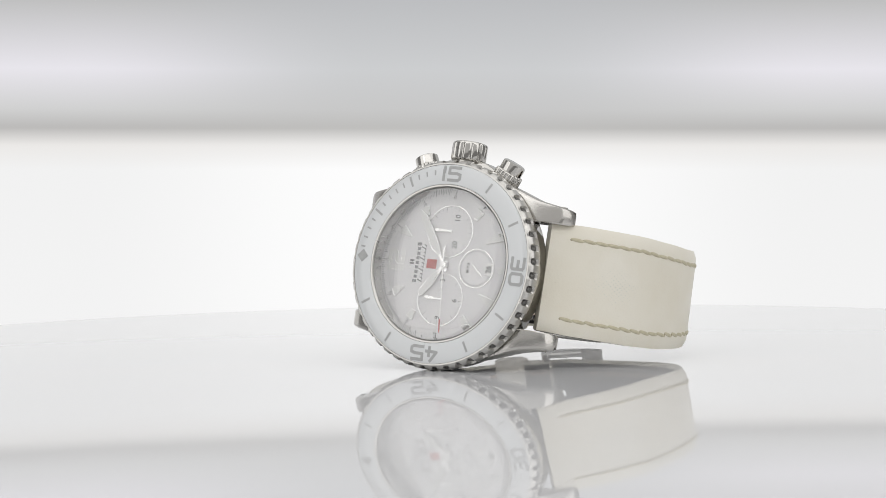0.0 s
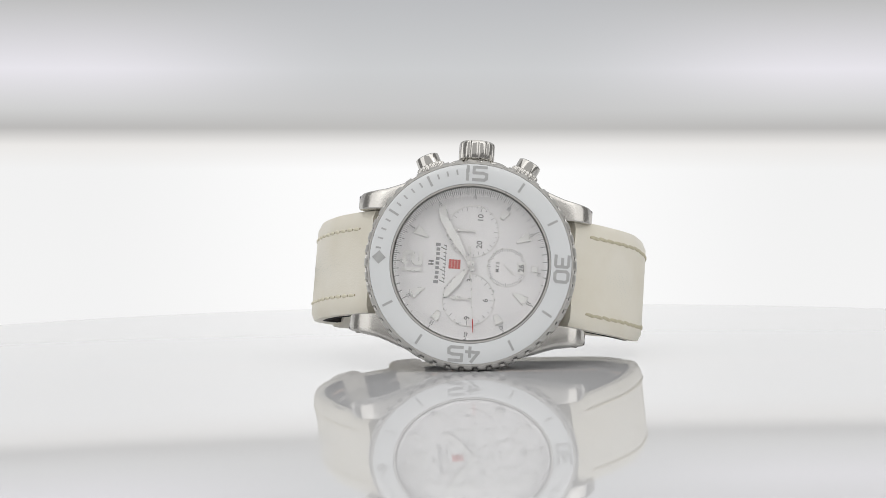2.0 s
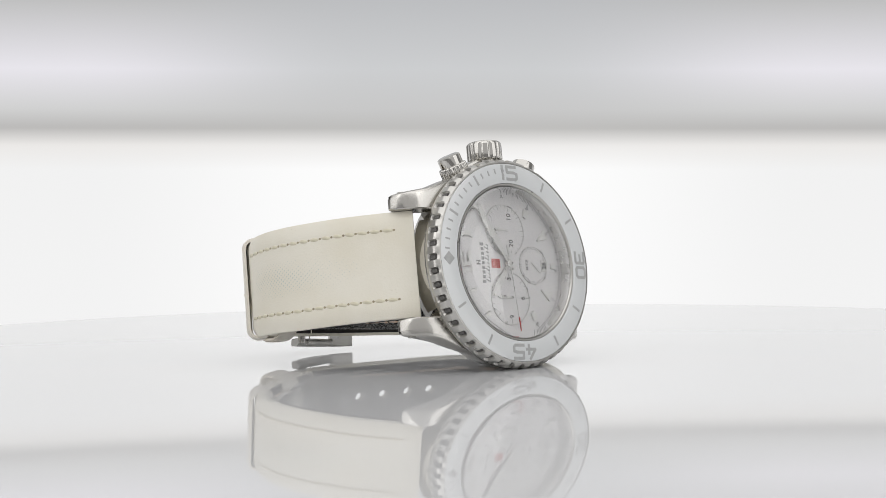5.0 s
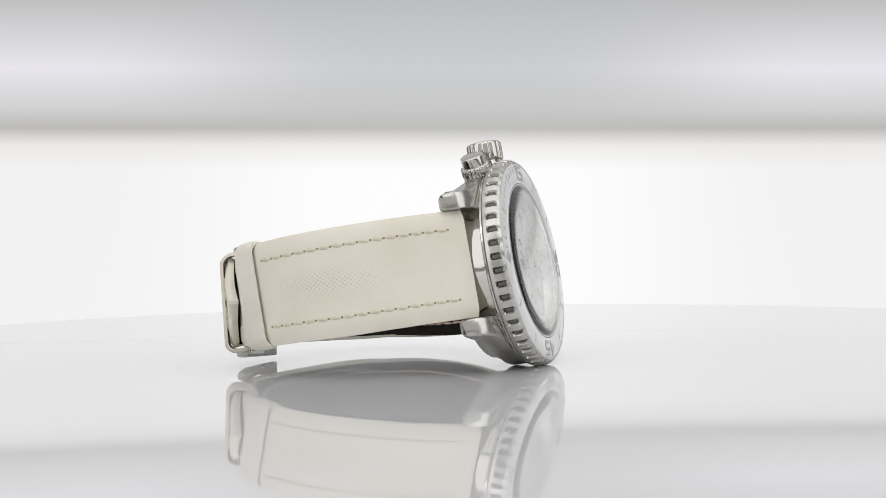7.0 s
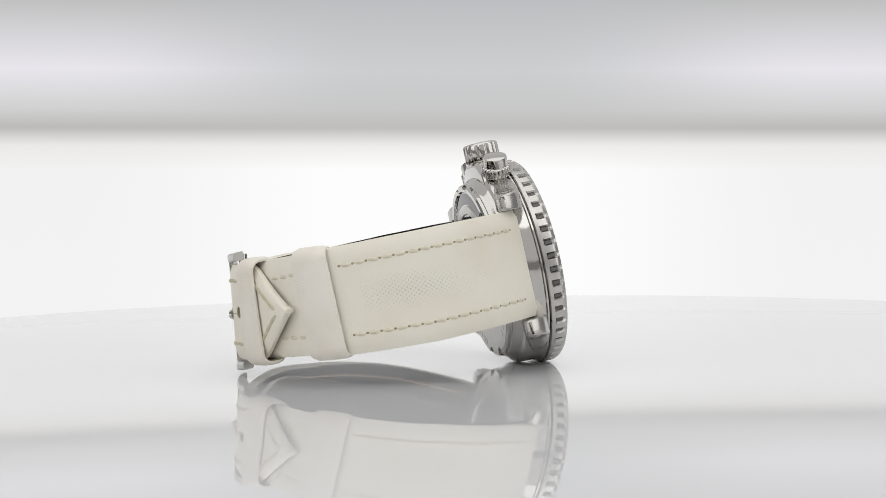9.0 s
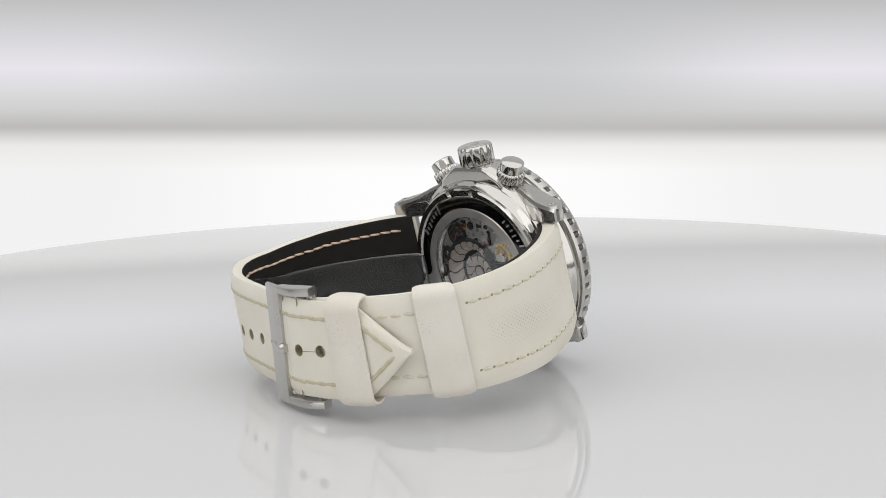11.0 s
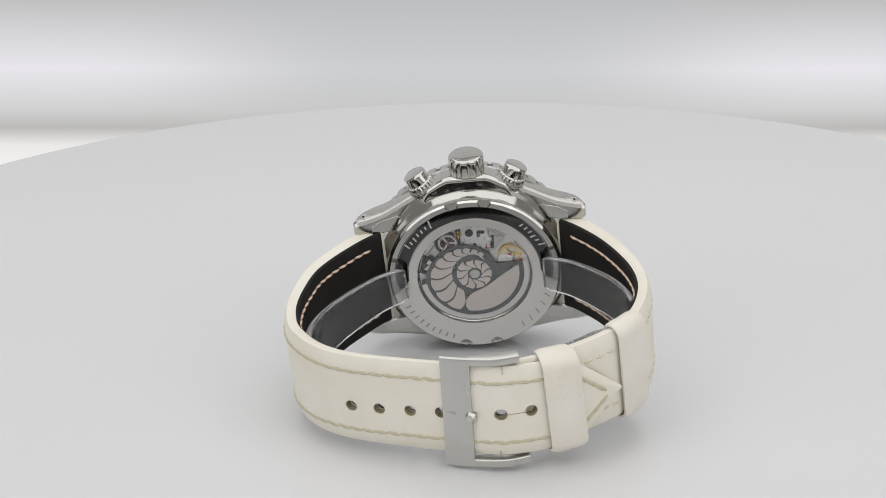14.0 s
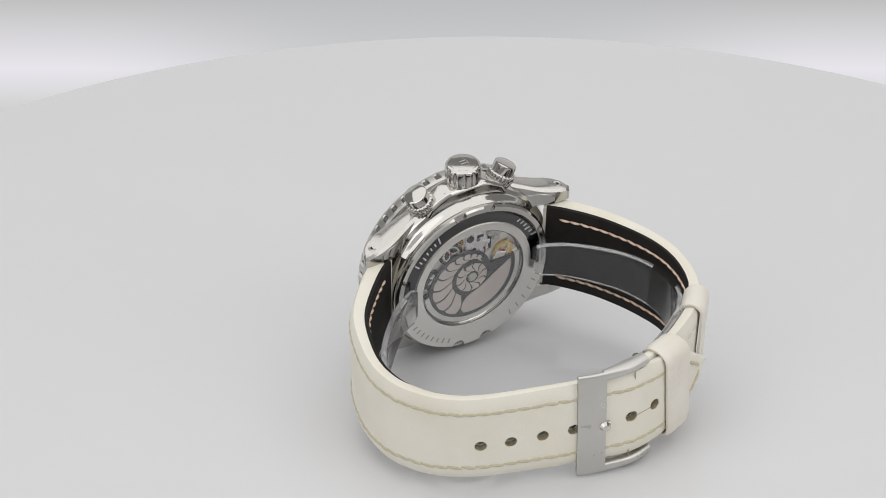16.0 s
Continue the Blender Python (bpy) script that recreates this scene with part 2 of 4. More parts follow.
def lettering(body, size, thick=0.03, bold=0.0):
    """Built-in font as a mesh centred on the origin, in millimetres."""
    cu = bpy.data.curves.new("scratch", "FONT")
    cu.body, cu.size, cu.extrude, cu.offset = body, size, thick / 2, bold
    cu.align_x, cu.align_y, cu.resolution_u = "CENTER", "CENTER", 3
    ob = new("scratch", cu)
    me = bpy.data.meshes.new_from_object(ob.evaluated_get(bpy.context.evaluated_depsgraph_get()))
    bm = bmesh.new()
    bm.from_mesh(me)
    bpy.data.objects.remove(ob)
    bpy.data.curves.remove(cu)
    bpy.data.meshes.remove(me)
    bmesh.ops.remove_doubles(bm, verts=bm.verts, dist=1e-4)
    xs = [v.co.x for v in bm.verts]
    ys = [v.co.y for v in bm.verts]
    return moved(bm, pose(-(min(xs) + max(xs)) / 2, -(min(ys) + max(ys)) / 2, 0))


def box(x0, x1, y0, y1, z0, z1, bevel=0.0, seg=2):
    return slab([(x0, y0), (x1, y0), (x1, y1), (x0, y1)], z0, z1, bevel, seg)


def disc(r, z0, z1, n=32, x=0.0, y=0.0):
    return moved(lathe([(0, z1), (r, z1), (r, z0), (0, z0)], n, False), pose(x, y, 0))


def ring(r0, r1, z0, z1, n=64, x=0.0, y=0.0):
    return moved(lathe([(r0, z0), (r1, z0), (r1, z1), (r0, z1)], n), pose(x, y, 0))


def fluted(r, depth, h0, h1, flutes, chamfer=0.3):
    """A knob round z with rounded flutes between h0 and h1."""
    prof = [(0, h1), (r - chamfer - depth, h1), (r - depth * 0.4, h1 - chamfer * 0.5), (r, h1 - chamfer * 1.3), (r, h0 + chamfer), (r - depth, h0), (0, h0)]
    n = flutes * 8
    cut = (0, 0, 0.08, 0.45, 1.0, 1.0, 0.45, 0.08)

    def radius(i, k, rr):
        return rr - depth * cut[k % 8] if i in (2, 3, 4) else rr
    return lathe(prof, n, False, radius)


def crown_knob(r, depth, h0, h1, flutes):
    """A crown with a smooth rounded top and broad ridges parted by narrow scalloped grooves."""
    prof = [(0, h1), (r - 0.8, h1), (r - 0.42, h1 - 0.08), (r - 0.18, h1 - 0.25), (r - 0.05, h1 - 0.5), (r, h1 - 0.85), (r, h0 + 0.35), (r - 0.15, h0 + 0.1), (r - 0.5, h0), (0, h0)]
    cut = (0, 0, 0, 0, 0, 0, 0.1, 0.75, 1.0, 0.75)
    fade = {3: 0.3, 4: 0.8, 5: 1.0, 6: 1.0, 7: 0.9}
    return lathe(prof, flutes * 10, False, lambda i, k, rr: rr - depth * cut[k % 10] * fade.get(i, 0.0))


# ---- case ----
def case():
    prof = [(17.0, -4.02), (21.75, -4.02), (22.0, -4.2), (22.0, -4.55), (21.7, -4.75), (21.55, -5.6), (21.4, -8.4), (21.0, -9.2), (20.2, -9.6), (20.0, -10.3), (19.5, -10.8), (19.3, -11.6), (18.9, -11.8), (13.2, -11.8), (13.2, -4.1)]
    body = part("case", lathe(prof, 128), STEEL, WATCH, "polished round steel case")
    # shoulder that carries the crown
    guard = slab([(17, -10.5), (20.6, -9.0), (22.3, -6.2), (23.2, -4.4), (23.2, 4.4), (22.3, 6.2), (20.6, 9.0), (17, 10.5)], -9.7, -4.5, 1.1, 4)
    part("crown_guard", guard, STEEL, body)
    for sx in (1, -1):
        for sy in (1, -1):
            rows = [(9, 11.4, 19.4, -4.6, -7.6), (12, 11.4, 18.6, -4.6, -8.2), (14.5, 11.4, 17.7, -4.6, -9.0), (17, 11.4, 16.7, -4.7, -9.8), (19, 11.4, 16.0, -5.0, -10.4), (21.5, 11.4, 15.5, -5.6, -11.0),
                    (23.2, 11.4, 15.2, -6.5, -11.2), (24.3, 11.45, 15.0, -7.6, -11.25), (25.0, 11.6, 14.75, -9.1, -11.15), (25.35, 11.9, 14.45, -10.0, -10.8)]
            bm = bmesh.new()
            rings = []
            for y, x0, x1, zt, zb in rows:
                c = min(0.45, (zt - zb) / 2.5)
                loop = [(x0 + c * .5, zt), (x1 - c * 2.2, zt), (x1 - c * .6, zt - c * .5), (x1, zt - c * 1.8), (x1, zb + c * 2.6), (x1 - c * .5, zb + c * 1.1), (x1 - c * 2.0, zb), (x0 + c * .5, zb), (x0, zb + c * .5), (x0, zt - c * .5)]
                rings.append([bm.verts.new((sx * x, sy * y, z)) for x, z in loop])
            for a, b in zip(rings, rings[1:]):
                for i in range(10):
                    bm.faces.new((a[i], a[(i + 1) % 10], b[(i + 1) % 10], b[i]))
            bm.faces.new(rings[0])
            bm.faces.new(rings[-1])
            lug = part("lug", bm, LUG, body, smooth=24)
            pocket = slab([(11.7, 13.2), (14.9, 15.6), (14.6, 19.4), (13.6, 21.4), (11.7, 21.4)], -0.12, 0.12, 0.05, 1)
            for v in pocket.verts:
                v.co.x *= sx
                v.co.y *= sy
                v.co.z += -8.25 - 0.31 * (abs(v.co.y) - 12.2)
            part("lug_facet", pocket, STEEL, body)
            turn = pose(sx * 15.2, sy * 22.9, -9.2, 0, 90 * sx, 0)
            scr = merged(moved(lathe([(0.75, -0.4), (0.95, 0.06), (0.85, 0.14), (0.5, 0.1), (0.45, -0.15), (0, -0.15), (0, -0.4)], 24, False), turn))
            part("spring_bar_end", scr, BRUSHED, body)
            # black disc paints the dark inside the pin's hole
            part("pin_hole_shade", moved(disc(0.55, -0.3, 0.05, 16), turn), LINING_AND_GAPS, body)
    return body


DIGITS = {"2": (2.3, [[(0, 0.92), (0.3, 1), (1.9, 1), (2.3, 0.9), (2.3, 0.62), (1.9, 0.52), (0.4, 0.45), (0, 0.34), (0, 0), (2.3, 0)]]),
          "1": (0.62, [[(0.31, 0), (0.31, 1)]]),
          "5": (2.75, [[(2.55, 1), (0, 1), (0, 0.54), (1.9, 0.54), (2.75, 0.44), (2.75, 0.12), (2.3, 0), (0, 0)]]),
          "3": (2.25, [[(0, 1), (1.9, 1), (2.25, 0.9), (2.25, 0.6), (1.95, 0.52), (0.6, 0.52)], [(1.95, 0.5), (2.25, 0.42), (2.25, 0.1), (1.9, 0), (0, 0)]]),
          "0": (2.2, [[(1.1, 0), (0.45, 0), (0, 0.14), (0, 0.86), (0.45, 1), (1.75, 1), (2.2, 0.86), (2.2, 0.14), (1.75, 0), (1.0, 0)]]),
          "4": (2.6, [[(1.5, 1), (0.1, 0.3), (2.6, 0.3)], [(1.95, 0.62), (1.95, 0)]])}


def block_digits(word, tall=2.75, stroke=0.64, gap=0.98):
    """Square-cut numerals drawn with a broad even stroke, centred on the origin."""
    total = sum(DIGITS[c][0] for c in word) + gap * (len(word) - 1)
    x0, pieces, lift = -total / 2, [], 0.0
    for c in word:
        wide, lines = DIGITS[c]
        for line in lines:
            pts = [Vector((x0 + x, (y - 0.5) * tall)) for x, y in line]
            for k, (a, b) in enumerate(zip(pts, pts[1:])):
                d = (b - a).normalized()
                n = Vector((-d.y, d.x)) * stroke / 2
                e0 = d * (stroke * 0.30 if k else stroke * 0.5)
                e1 = d * (stroke * 0.30 if k < len(pts) - 2 else stroke * 0.5)
                quad = [a - e0 - n, b + e1 - n, b + e1 + n, a - e0 + n]
                steps = 5
                loop = [quad[0].lerp(quad[1], u / steps) for u in range(steps)] + [quad[1]] + [quad[2].lerp(quad[3], u / steps) for u in range(steps)] + [quad[3]]
                lift += 0.0015
                pieces.append(slab([tuple(p) for p in loop], -0.03 + lift, 0.005 + lift))
        x0 += wide + gap
    return merged(*pieces)


def bezel():
    slots = 48
    per = 8
    prof = [(16.35, -0.15), (16.6, 0.14), (16.95, 0.16), (17.0, -0.25), (21.35, -0.45), (21.4, -0.12), (21.7, -0.14), (22.2, -0.7), (22.45, -1.15), (22.5, -1.4), (22.5, -2.75), (22.5, -3.05), (22.35, -3.8), (21.9, -3.96), (16.35, -3.96)]

    def radius(i, k, r):
        deep = (k % per) in (0, 1, 2)
        if deep and i in (8, 9, 10):
            return 21.7
        if deep and i == 7:
            return 21.9
        return r
    b = part("bezel", lathe(prof, slots * per, True, radius), BRUSHED, WATCH, "notched steel rotating bezel with white insert", smooth=28)
    # dark filler in every notch paints the recess's shade as colour
    slot = slab([(-0.44, 21.3), (0.44, 21.3), (0.44, 22.08), (-0.44, 22.08)], -2.8, -1.2, 0.12, 1)
    ob = mesh_object("slot", slot, SLOT_SHADE)
    me = ob.data
    bpy.data.objects.remove(ob)
    for k in range(slots):
        place("slot", me, b, pose(0, 0, 0, 0, 0, -(k * 360 / slots + 1.0 * 360 / slots / per)))
    part("insert", lathe([(17.02, -0.2), (17.05, 0.1), (17.3, 0.16), (19.2, 0.14), (21.1, -0.06), (21.33, -0.14), (21.33, -0.4)], 160), CERAMIC, b, "glossy white bezel insert")

    def top(r):
        return 0.165 if r < 17.3 else (0.165 - (r - 17.3) * 0.0105 if r < 19.2 else 0.145 - (r - 19.2) * 0.105)

    def mark(deg, r0, r1, w):
        """Flat bar laid along the slope of the insert."""
        bm = bmesh.new()
        rs = np.linspace(r0, r1, 5)
        lo = [[bm.verts.new((s * w / 2, r, top(r) - 0.02)) for s in (-1, 1)] for r in rs]
        hi = [[bm.verts.new((s * w / 2, r, top(r) + 0.03)) for s in (-1, 1)] for r in rs]
        for i in range(4):
            bm.faces.new((hi[i][0], hi[i][1], hi[i + 1][1], hi[i + 1][0]))
            for s in (0, 1):
                bm.faces.new((lo[i][s], hi[i][s], hi[i + 1][s], lo[i + 1][s]))
        for i in (0, 4):
            bm.faces.new((lo[i][0], lo[i][1], hi[i][1], hi[i][0]))
        part("minute_mark", moved(bm, pose(0, 0, 0, 0, 0, -deg)), GREY, b)

    for m in range(1, 15):
        if m % 5:
            mark(m * 6, 19.15, 20.3, 0.36)
        else:
            mark(m * 6, 18.35, 20.75, 0.5)
    for m in (20, 25, 35, 40, 50, 55):
        mark(m * 6, 18.2, 20.55, 0.5)
    d = slab([(-1.45, 0), (0, -1.45), (1.45, 0), (0, 1.45)], -0.02, 0.03)
    part("diamond_mark", moved(d, pose(0, 19.35, 0.128, -3.2)), GREY, b)
    for deg, word in ((90, "15"), (180, "30"), (270, "45")):
        bm = block_digits(word)
        for v in bm.verts:
            r = 19.3 + v.co.y
            v.co.z += top(math.hypot(v.co.x, r)) + 0.03
            v.co.y = r
        part("numeral", moved(bm, pose(0, 0, 0, 0, 0, -deg)), GREY, b)
    return b


def crystal():
    prof = [(0, 1.5), (4, 1.43), (8, 1.2), (12, 0.8), (15.0, 0.36), (15.9, 0.15), (16.3, -0.15), (16.3, -0.6), (15.8, -0.62), (12, 0.0), (8, 0.4), (4, 0.63), (0, 0.7)]
    c = part("crystal", lathe(prof, 96, False), CRYSTAL, WATCH, "slightly domed clear sapphire crystal", smooth=40)
    c.visible_shadow = False
    return c


ZD = -3.2


def dial():
    d = part("dial", lathe([(0, ZD), (16.05, ZD), (16.05, ZD - 0.5), (0, ZD - 0.5)], 96, False), DIAL, WATCH, "white mother-of-pearl dial with three sub-dials")
    part("flange_ring", lathe([(16.33, -0.66), (16.33, ZD - 0.3), (15.85, ZD - 0.3), (15.85, ZD + 0.1), (15.95, ZD + 0.25), (16.25, -0.66)], 128), SILVER, d, "polished inner flange ring")
    # fine scale round the edge
    bm = bmesh.new()
    for k in range(240):
        a = k * 1.5
        long = 0.95 if k % 20 == 0 else (0.75 if k % 4 == 0 else 0.48)
        w = 0.075 if k % 4 == 0 else 0.05
        m = spin(a)
        vs = [bm.verts.new(m @ Vector((x, y, ZD + 0.02))) for x, y in ((-w, 15.7), (w, 15.7), (w, 15.7 - long), (-w, 15.7 - long))]
        bm.faces.new(vs)
    tagged(part("minute_track", bm, FINE_INK, d), kind="stuff")
    for k in range(1, 13):
        part("track_numeral", moved(lettering(str(k * 5), 0.85, 0.02, 0.0), spin(k * 30 + (0.0 if k != 6 else 4), 14.4, ZD + 0.03)), INK, d)
    # applied hour marks: silver rims with white filling

    def applied(pts, deg, r):
        cx = sum(p[0] for p in pts) / len(pts)
        cy = sum(p[1] for p in pts) / len(pts)
        small = [(cx + (x - cx) * 0.80, cy + (y - cy) * 0.84) for x, y in pts]
        rim = part("hour_mark", moved(slab(pts, 0, 0.32, 0.06, 1), spin(deg, r, ZD)), SILVER, d)
        part("lume_fill", moved(slab(small, 0.3, 0.38), spin(deg, r, ZD)), LUME, d)
        return rim
    long_tri = [(-1.08, 1.3), (1.08, 1.3), (0.2, -1.7), (-0.2, -1.7)]
    short_tri = [(-0.92, 0.85), (0.92, 0.85), (0.5, -1.1), (-0.5, -1.1)]
    for h in (1, 5, 7, 11):
        applied(long_tri, h * 30, 12.5)
    for h in (2, 4, 8, 10):
        applied(short_tri, h * 30, 12.9)
    applied([(-0.72, 0.62), (0.72, 0.62), (0.62, -0.62), (-0.62, -0.62)], 180, 13.4)
    part("numeral", moved(block_digits("12", 3.3, 0.9, 0.95), pose(0, 12.3, ZD + 0.2)), SILVER, d, "applied silver numeral")
    part("numeral_fill", moved(block_digits("12", 3.3, 0.62, 0.95), pose(0, 12.3, ZD + 0.25)), LUME, d)

    # sub-dials

    def subdial(deg, dist, r, ticks, words):
        x, y = polar(deg, dist)
        s = part("subdial", lathe([(0, ZD + 0.03), (r - 0.12, ZD + 0.03), (r - 0.1, ZD + 0.1), (r + 0.06, ZD + 0.1), (r + 0.1, ZD - 0.1), (0, ZD - 0.1)], 72, False), DIAL, d)
        s.location = (x * MM, y * MM, 0)
        part("subdial_rim", ring(r - 0.1, r + 0.08, ZD + 0.02, ZD + 0.15, 96, x, y), SILVER, d)
        bm = bmesh.new()
        for k in range(ticks):
            major = k % (ticks // 12 if ticks == 60 else 3) == 0
            ln = 0.85 if major and ticks != 60 else (0.55 if major else 0.38)
            w = 0.05
            m = pose(x, y, 0) @ spin(k * 360 / ticks)
            vs = [bm.verts.new(m @ Vector((px, py, ZD + 0.05))) for px, py in ((-w, r - 0.2), (w, r - 0.2), (w, r - 0.2 - ln), (-w, r - 0.2 - ln))]
            bm.faces.new(vs)
        tagged(part("subdial_scale", bm, FINE_INK, d), kind="stuff")
        for a, word, rr, size in words:
            px, py = polar(a, rr)
            part("subdial_numeral", moved(lettering(word, size, 0.02, 0.015), pose(x + px, y + py, ZD + 0.06)), INK, d)

    subdial(90, 7.3, 5.55, 30, ((115, "10", 3.4, 1.7), (241, "20", 3.2, 1.7)))
    subdial(270, 7.3, 5.55, 24, ((90, "3", 4.1, 1.6), (180, "6", 3.6, 1.6), (270, "9", 4.0, 1.6)))
    subdial(180, 7.65, 4.1, 60, ((0, "M.Y.S", 1.95, 1.0),))
    # date
    part("date_window", box(-1.25, 1.25, -11.6, -9.9, ZD, ZD + 0.12, 0.04, 1), SILVER, d)
    part("date_disc", box(-1.12, 1.12, -11.45, -10.05, ZD + 0.1, ZD + 0.14), LUME, d)
    part("date_numeral", moved(lettering("26", 1.65, 0.02, 0.05), pose(0, -10.75, ZD + 0.16)), INK, d)
    # maker's marks as plain bars
    for i in range(9):
        x, tall = -4.0 + i, 1.0 if i in (0, 8) else 0.78
        part("brand_bar", box(x - 0.33, x + 0.33, 6.65, 6.65 + tall, ZD, ZD + 0.025), FINE_INK, d)
    for i in range(11):
        x = -4.0 + i * 0.78
        tall = 1.35 if i in (0, 3, 6, 9) else 0.65
        part("script_bar", moved(box(-0.09, 0.09, -0.2, tall - 0.2, 0, 0.025), pose(x, 5.45, ZD, 0, 0, -24)), INK, d)
    part("script_bar", box(-4.1, 4.0, 5.36, 5.45, ZD, ZD + 0.02), FINE_INK, d)
    for x in (-0.45, 0.2):
        part("emblem_bar", box(x, x + 0.34, 7.85, 8.95, ZD, ZD + 0.025), INK, d)
    part("emblem_bar", box(-0.3, 0.3, 8.3, 8.44, ZD, ZD + 0.028), INK, d)
    # red chequered shield
    for i in range(5):
        for j in range(4):
            x, y = -0.8 + i * 0.4, 2.45 + j * 0.62
            w = 0.2 if (i + j) % 2 else 0.235
            part("red_lozenge", slab([(x - w, y), (x, y - 0.27), (x + w, y), (x, y + 0.27)], ZD, ZD + 0.03), RED, d)
    part("shield", box(-1.0, 1.0, 2.15, 4.65, ZD - 0.2, ZD + 0.012), Mat("pale_red_print", (0.62, 0.30, 0.28), 0.5).stain(1500, (0.55, 0.2, 0.18)).m, d)
    return d


def hand_shape(pts, deg, z, name, fill=None, where=(0, 0)):
    m = pose(where[0], where[1], z) @ pose(0, 0, 0, 0, 0, -deg)
    h = part(name, moved(slab(pts, 0, 0.16, 0.04, 1), m), SILVER, WATCH)
    if fill:
        part("lume_fill", moved(slab(fill, 0.15, 0.2), m), LUME, h)
    return h


def dial_hands():
    z = ZD + 0.42
    hand_shape([(-0.35, -1.2), (0.35, -1.2), (0.42, 1.5), (0.95, 4.6), (0.62, 8.2), (0, 9.0), (-0.62, 8.2), (-0.95, 4.6), (-0.42, 1.5)], 306, z, "hour_pointer", [(0.45, 2.2), (0.8, 4.7), (0.52, 8.0), (0, 8.6), (-0.52, 8.0), (-0.8, 4.7), (-0.45, 2.2)])
    hand_shape([(-0.35, -1.6), (0.35, -1.6), (0.4, 1.8), (0.95, 6.0), (0.85, 11.5), (0, 13.6), (-0.85, 11.5), (-0.95, 6.0), (-0.4, 1.8)], 56.5, z + 0.2, "minute_pointer", [(0.42, 2.6), (0.8, 6.1), (0.72, 11.4), (0, 13.2), (-0.72, 11.4), (-0.8, 6.1), (-0.42, 2.6)])
    s = hand_shape([(-0.32, -4.0), (0.32, -4.0), (0.13, 0), (0.07, 14.2), (-0.07, 14.2), (-0.13, 0)], 264, z + 0.4, "seconds_pointer")
    part("red_tip", moved(slab([(-0.12, 11.6), (0.12, 11.6), (0.08, 14.3), (-0.08, 14.3)], 0.02, 0.19), pose(0, 0, z + 0.4, 0, 0, -264)), RED, s)
    part("hub", lathe([(0, 1.12), (0.35, 1.1), (0.45, 1.0), (0.72, 0.97), (0.8, 0.85), (0.8, 0.1), (0, 0.1)], 32, False), SILVER, WATCH).location = (0, 0, ZD * MM)
    for deg, dist, ln, a in ((90, 7.3, 4.1, 2), (270, 7.3, 4.1, 3)):
        x, y = polar(deg, dist)
        hand_shape([(-0.3, -0.6), (0.3, -0.6), (0.2, 0.3), (0.42, ln * 0.75), (0, ln), (-0.42, ln * 0.75), (-0.2, 0.3)], a, ZD + 0.3, "counter_pointer", None, (x, y))
    hand_shape([(-0.18, -0.9), (0.18, -0.9), (0.12, 0), (0.3, 1.6), (0, 2.6), (-0.3, 1.6), (-0.12, 0)], 222, ZD + 0.25, "small_seconds_pointer", None, (0, -7.65))


def controls():
    up = pose(0, 0, 0, 0, 90, 0)
    c = part("crown", moved(crown_knob(3.85, 0.3, 23.3, 27.55, 12), pose(-0.25, 0.45, -6.45) @ up), STEEL, WATCH, "fluted steel winding crown", smooth=50)
    part("crown_cap", moved(lathe([(0, 27.72), (2.1, 27.68), (2.75, 27.6), (2.9, 27.4), (0, 27.4)], 40, False), pose(-0.25, 0.45, -6.45) @ up), STEEL, c)
    for x, y, w, h in ((-0.7, 0.2, 0.2, 1.6), (0.2, 0.2, 0.2, 1.6), (-0.3, 1.0, 0.9, 0.2)):
        part("emblem_bar", moved(box(x, x + w, y - h / 2, y + h / 2, 27.6, 27.75), pose(-0.25, 0.45, -6.45) @ up), BRUSHED, c)
    part("crown_stem", moved(lathe([(0, 23.8), (2.9, 23.8), (3.1, 22.8), (3.1, 20), (0, 20)], 32, False), pose(-0.25, 0.45, -6.45) @ up), STEEL, c)
    for s in (1, -1):
        m = pose(0, 0, -6.45) @ pose(0, 0, 0, 0, 0, s * 25.6) @ pose(-0.2, 0, 0) @ up
        p = part("pusher", moved(fluted(3.1, 0.28, 21.8, 24.15, 20, 0.28), m), STEEL, WATCH, "screw-down steel chronograph pusher", smooth=50)
        part("pusher_cap", moved(lathe([(0, 26.35), (2.1, 26.33), (2.5, 26.1), (2.56, 25.75), (2.56, 23.8), (0, 23.8)], 40, False), m), STEEL, p)
        part("pusher_stem", moved(lathe([(2.0, 22.5), (1.9, 21.6), (2.5, 21.2), (2.5, 19), (0, 19), (0, 22.5)], 32, False), m), STEEL, p)


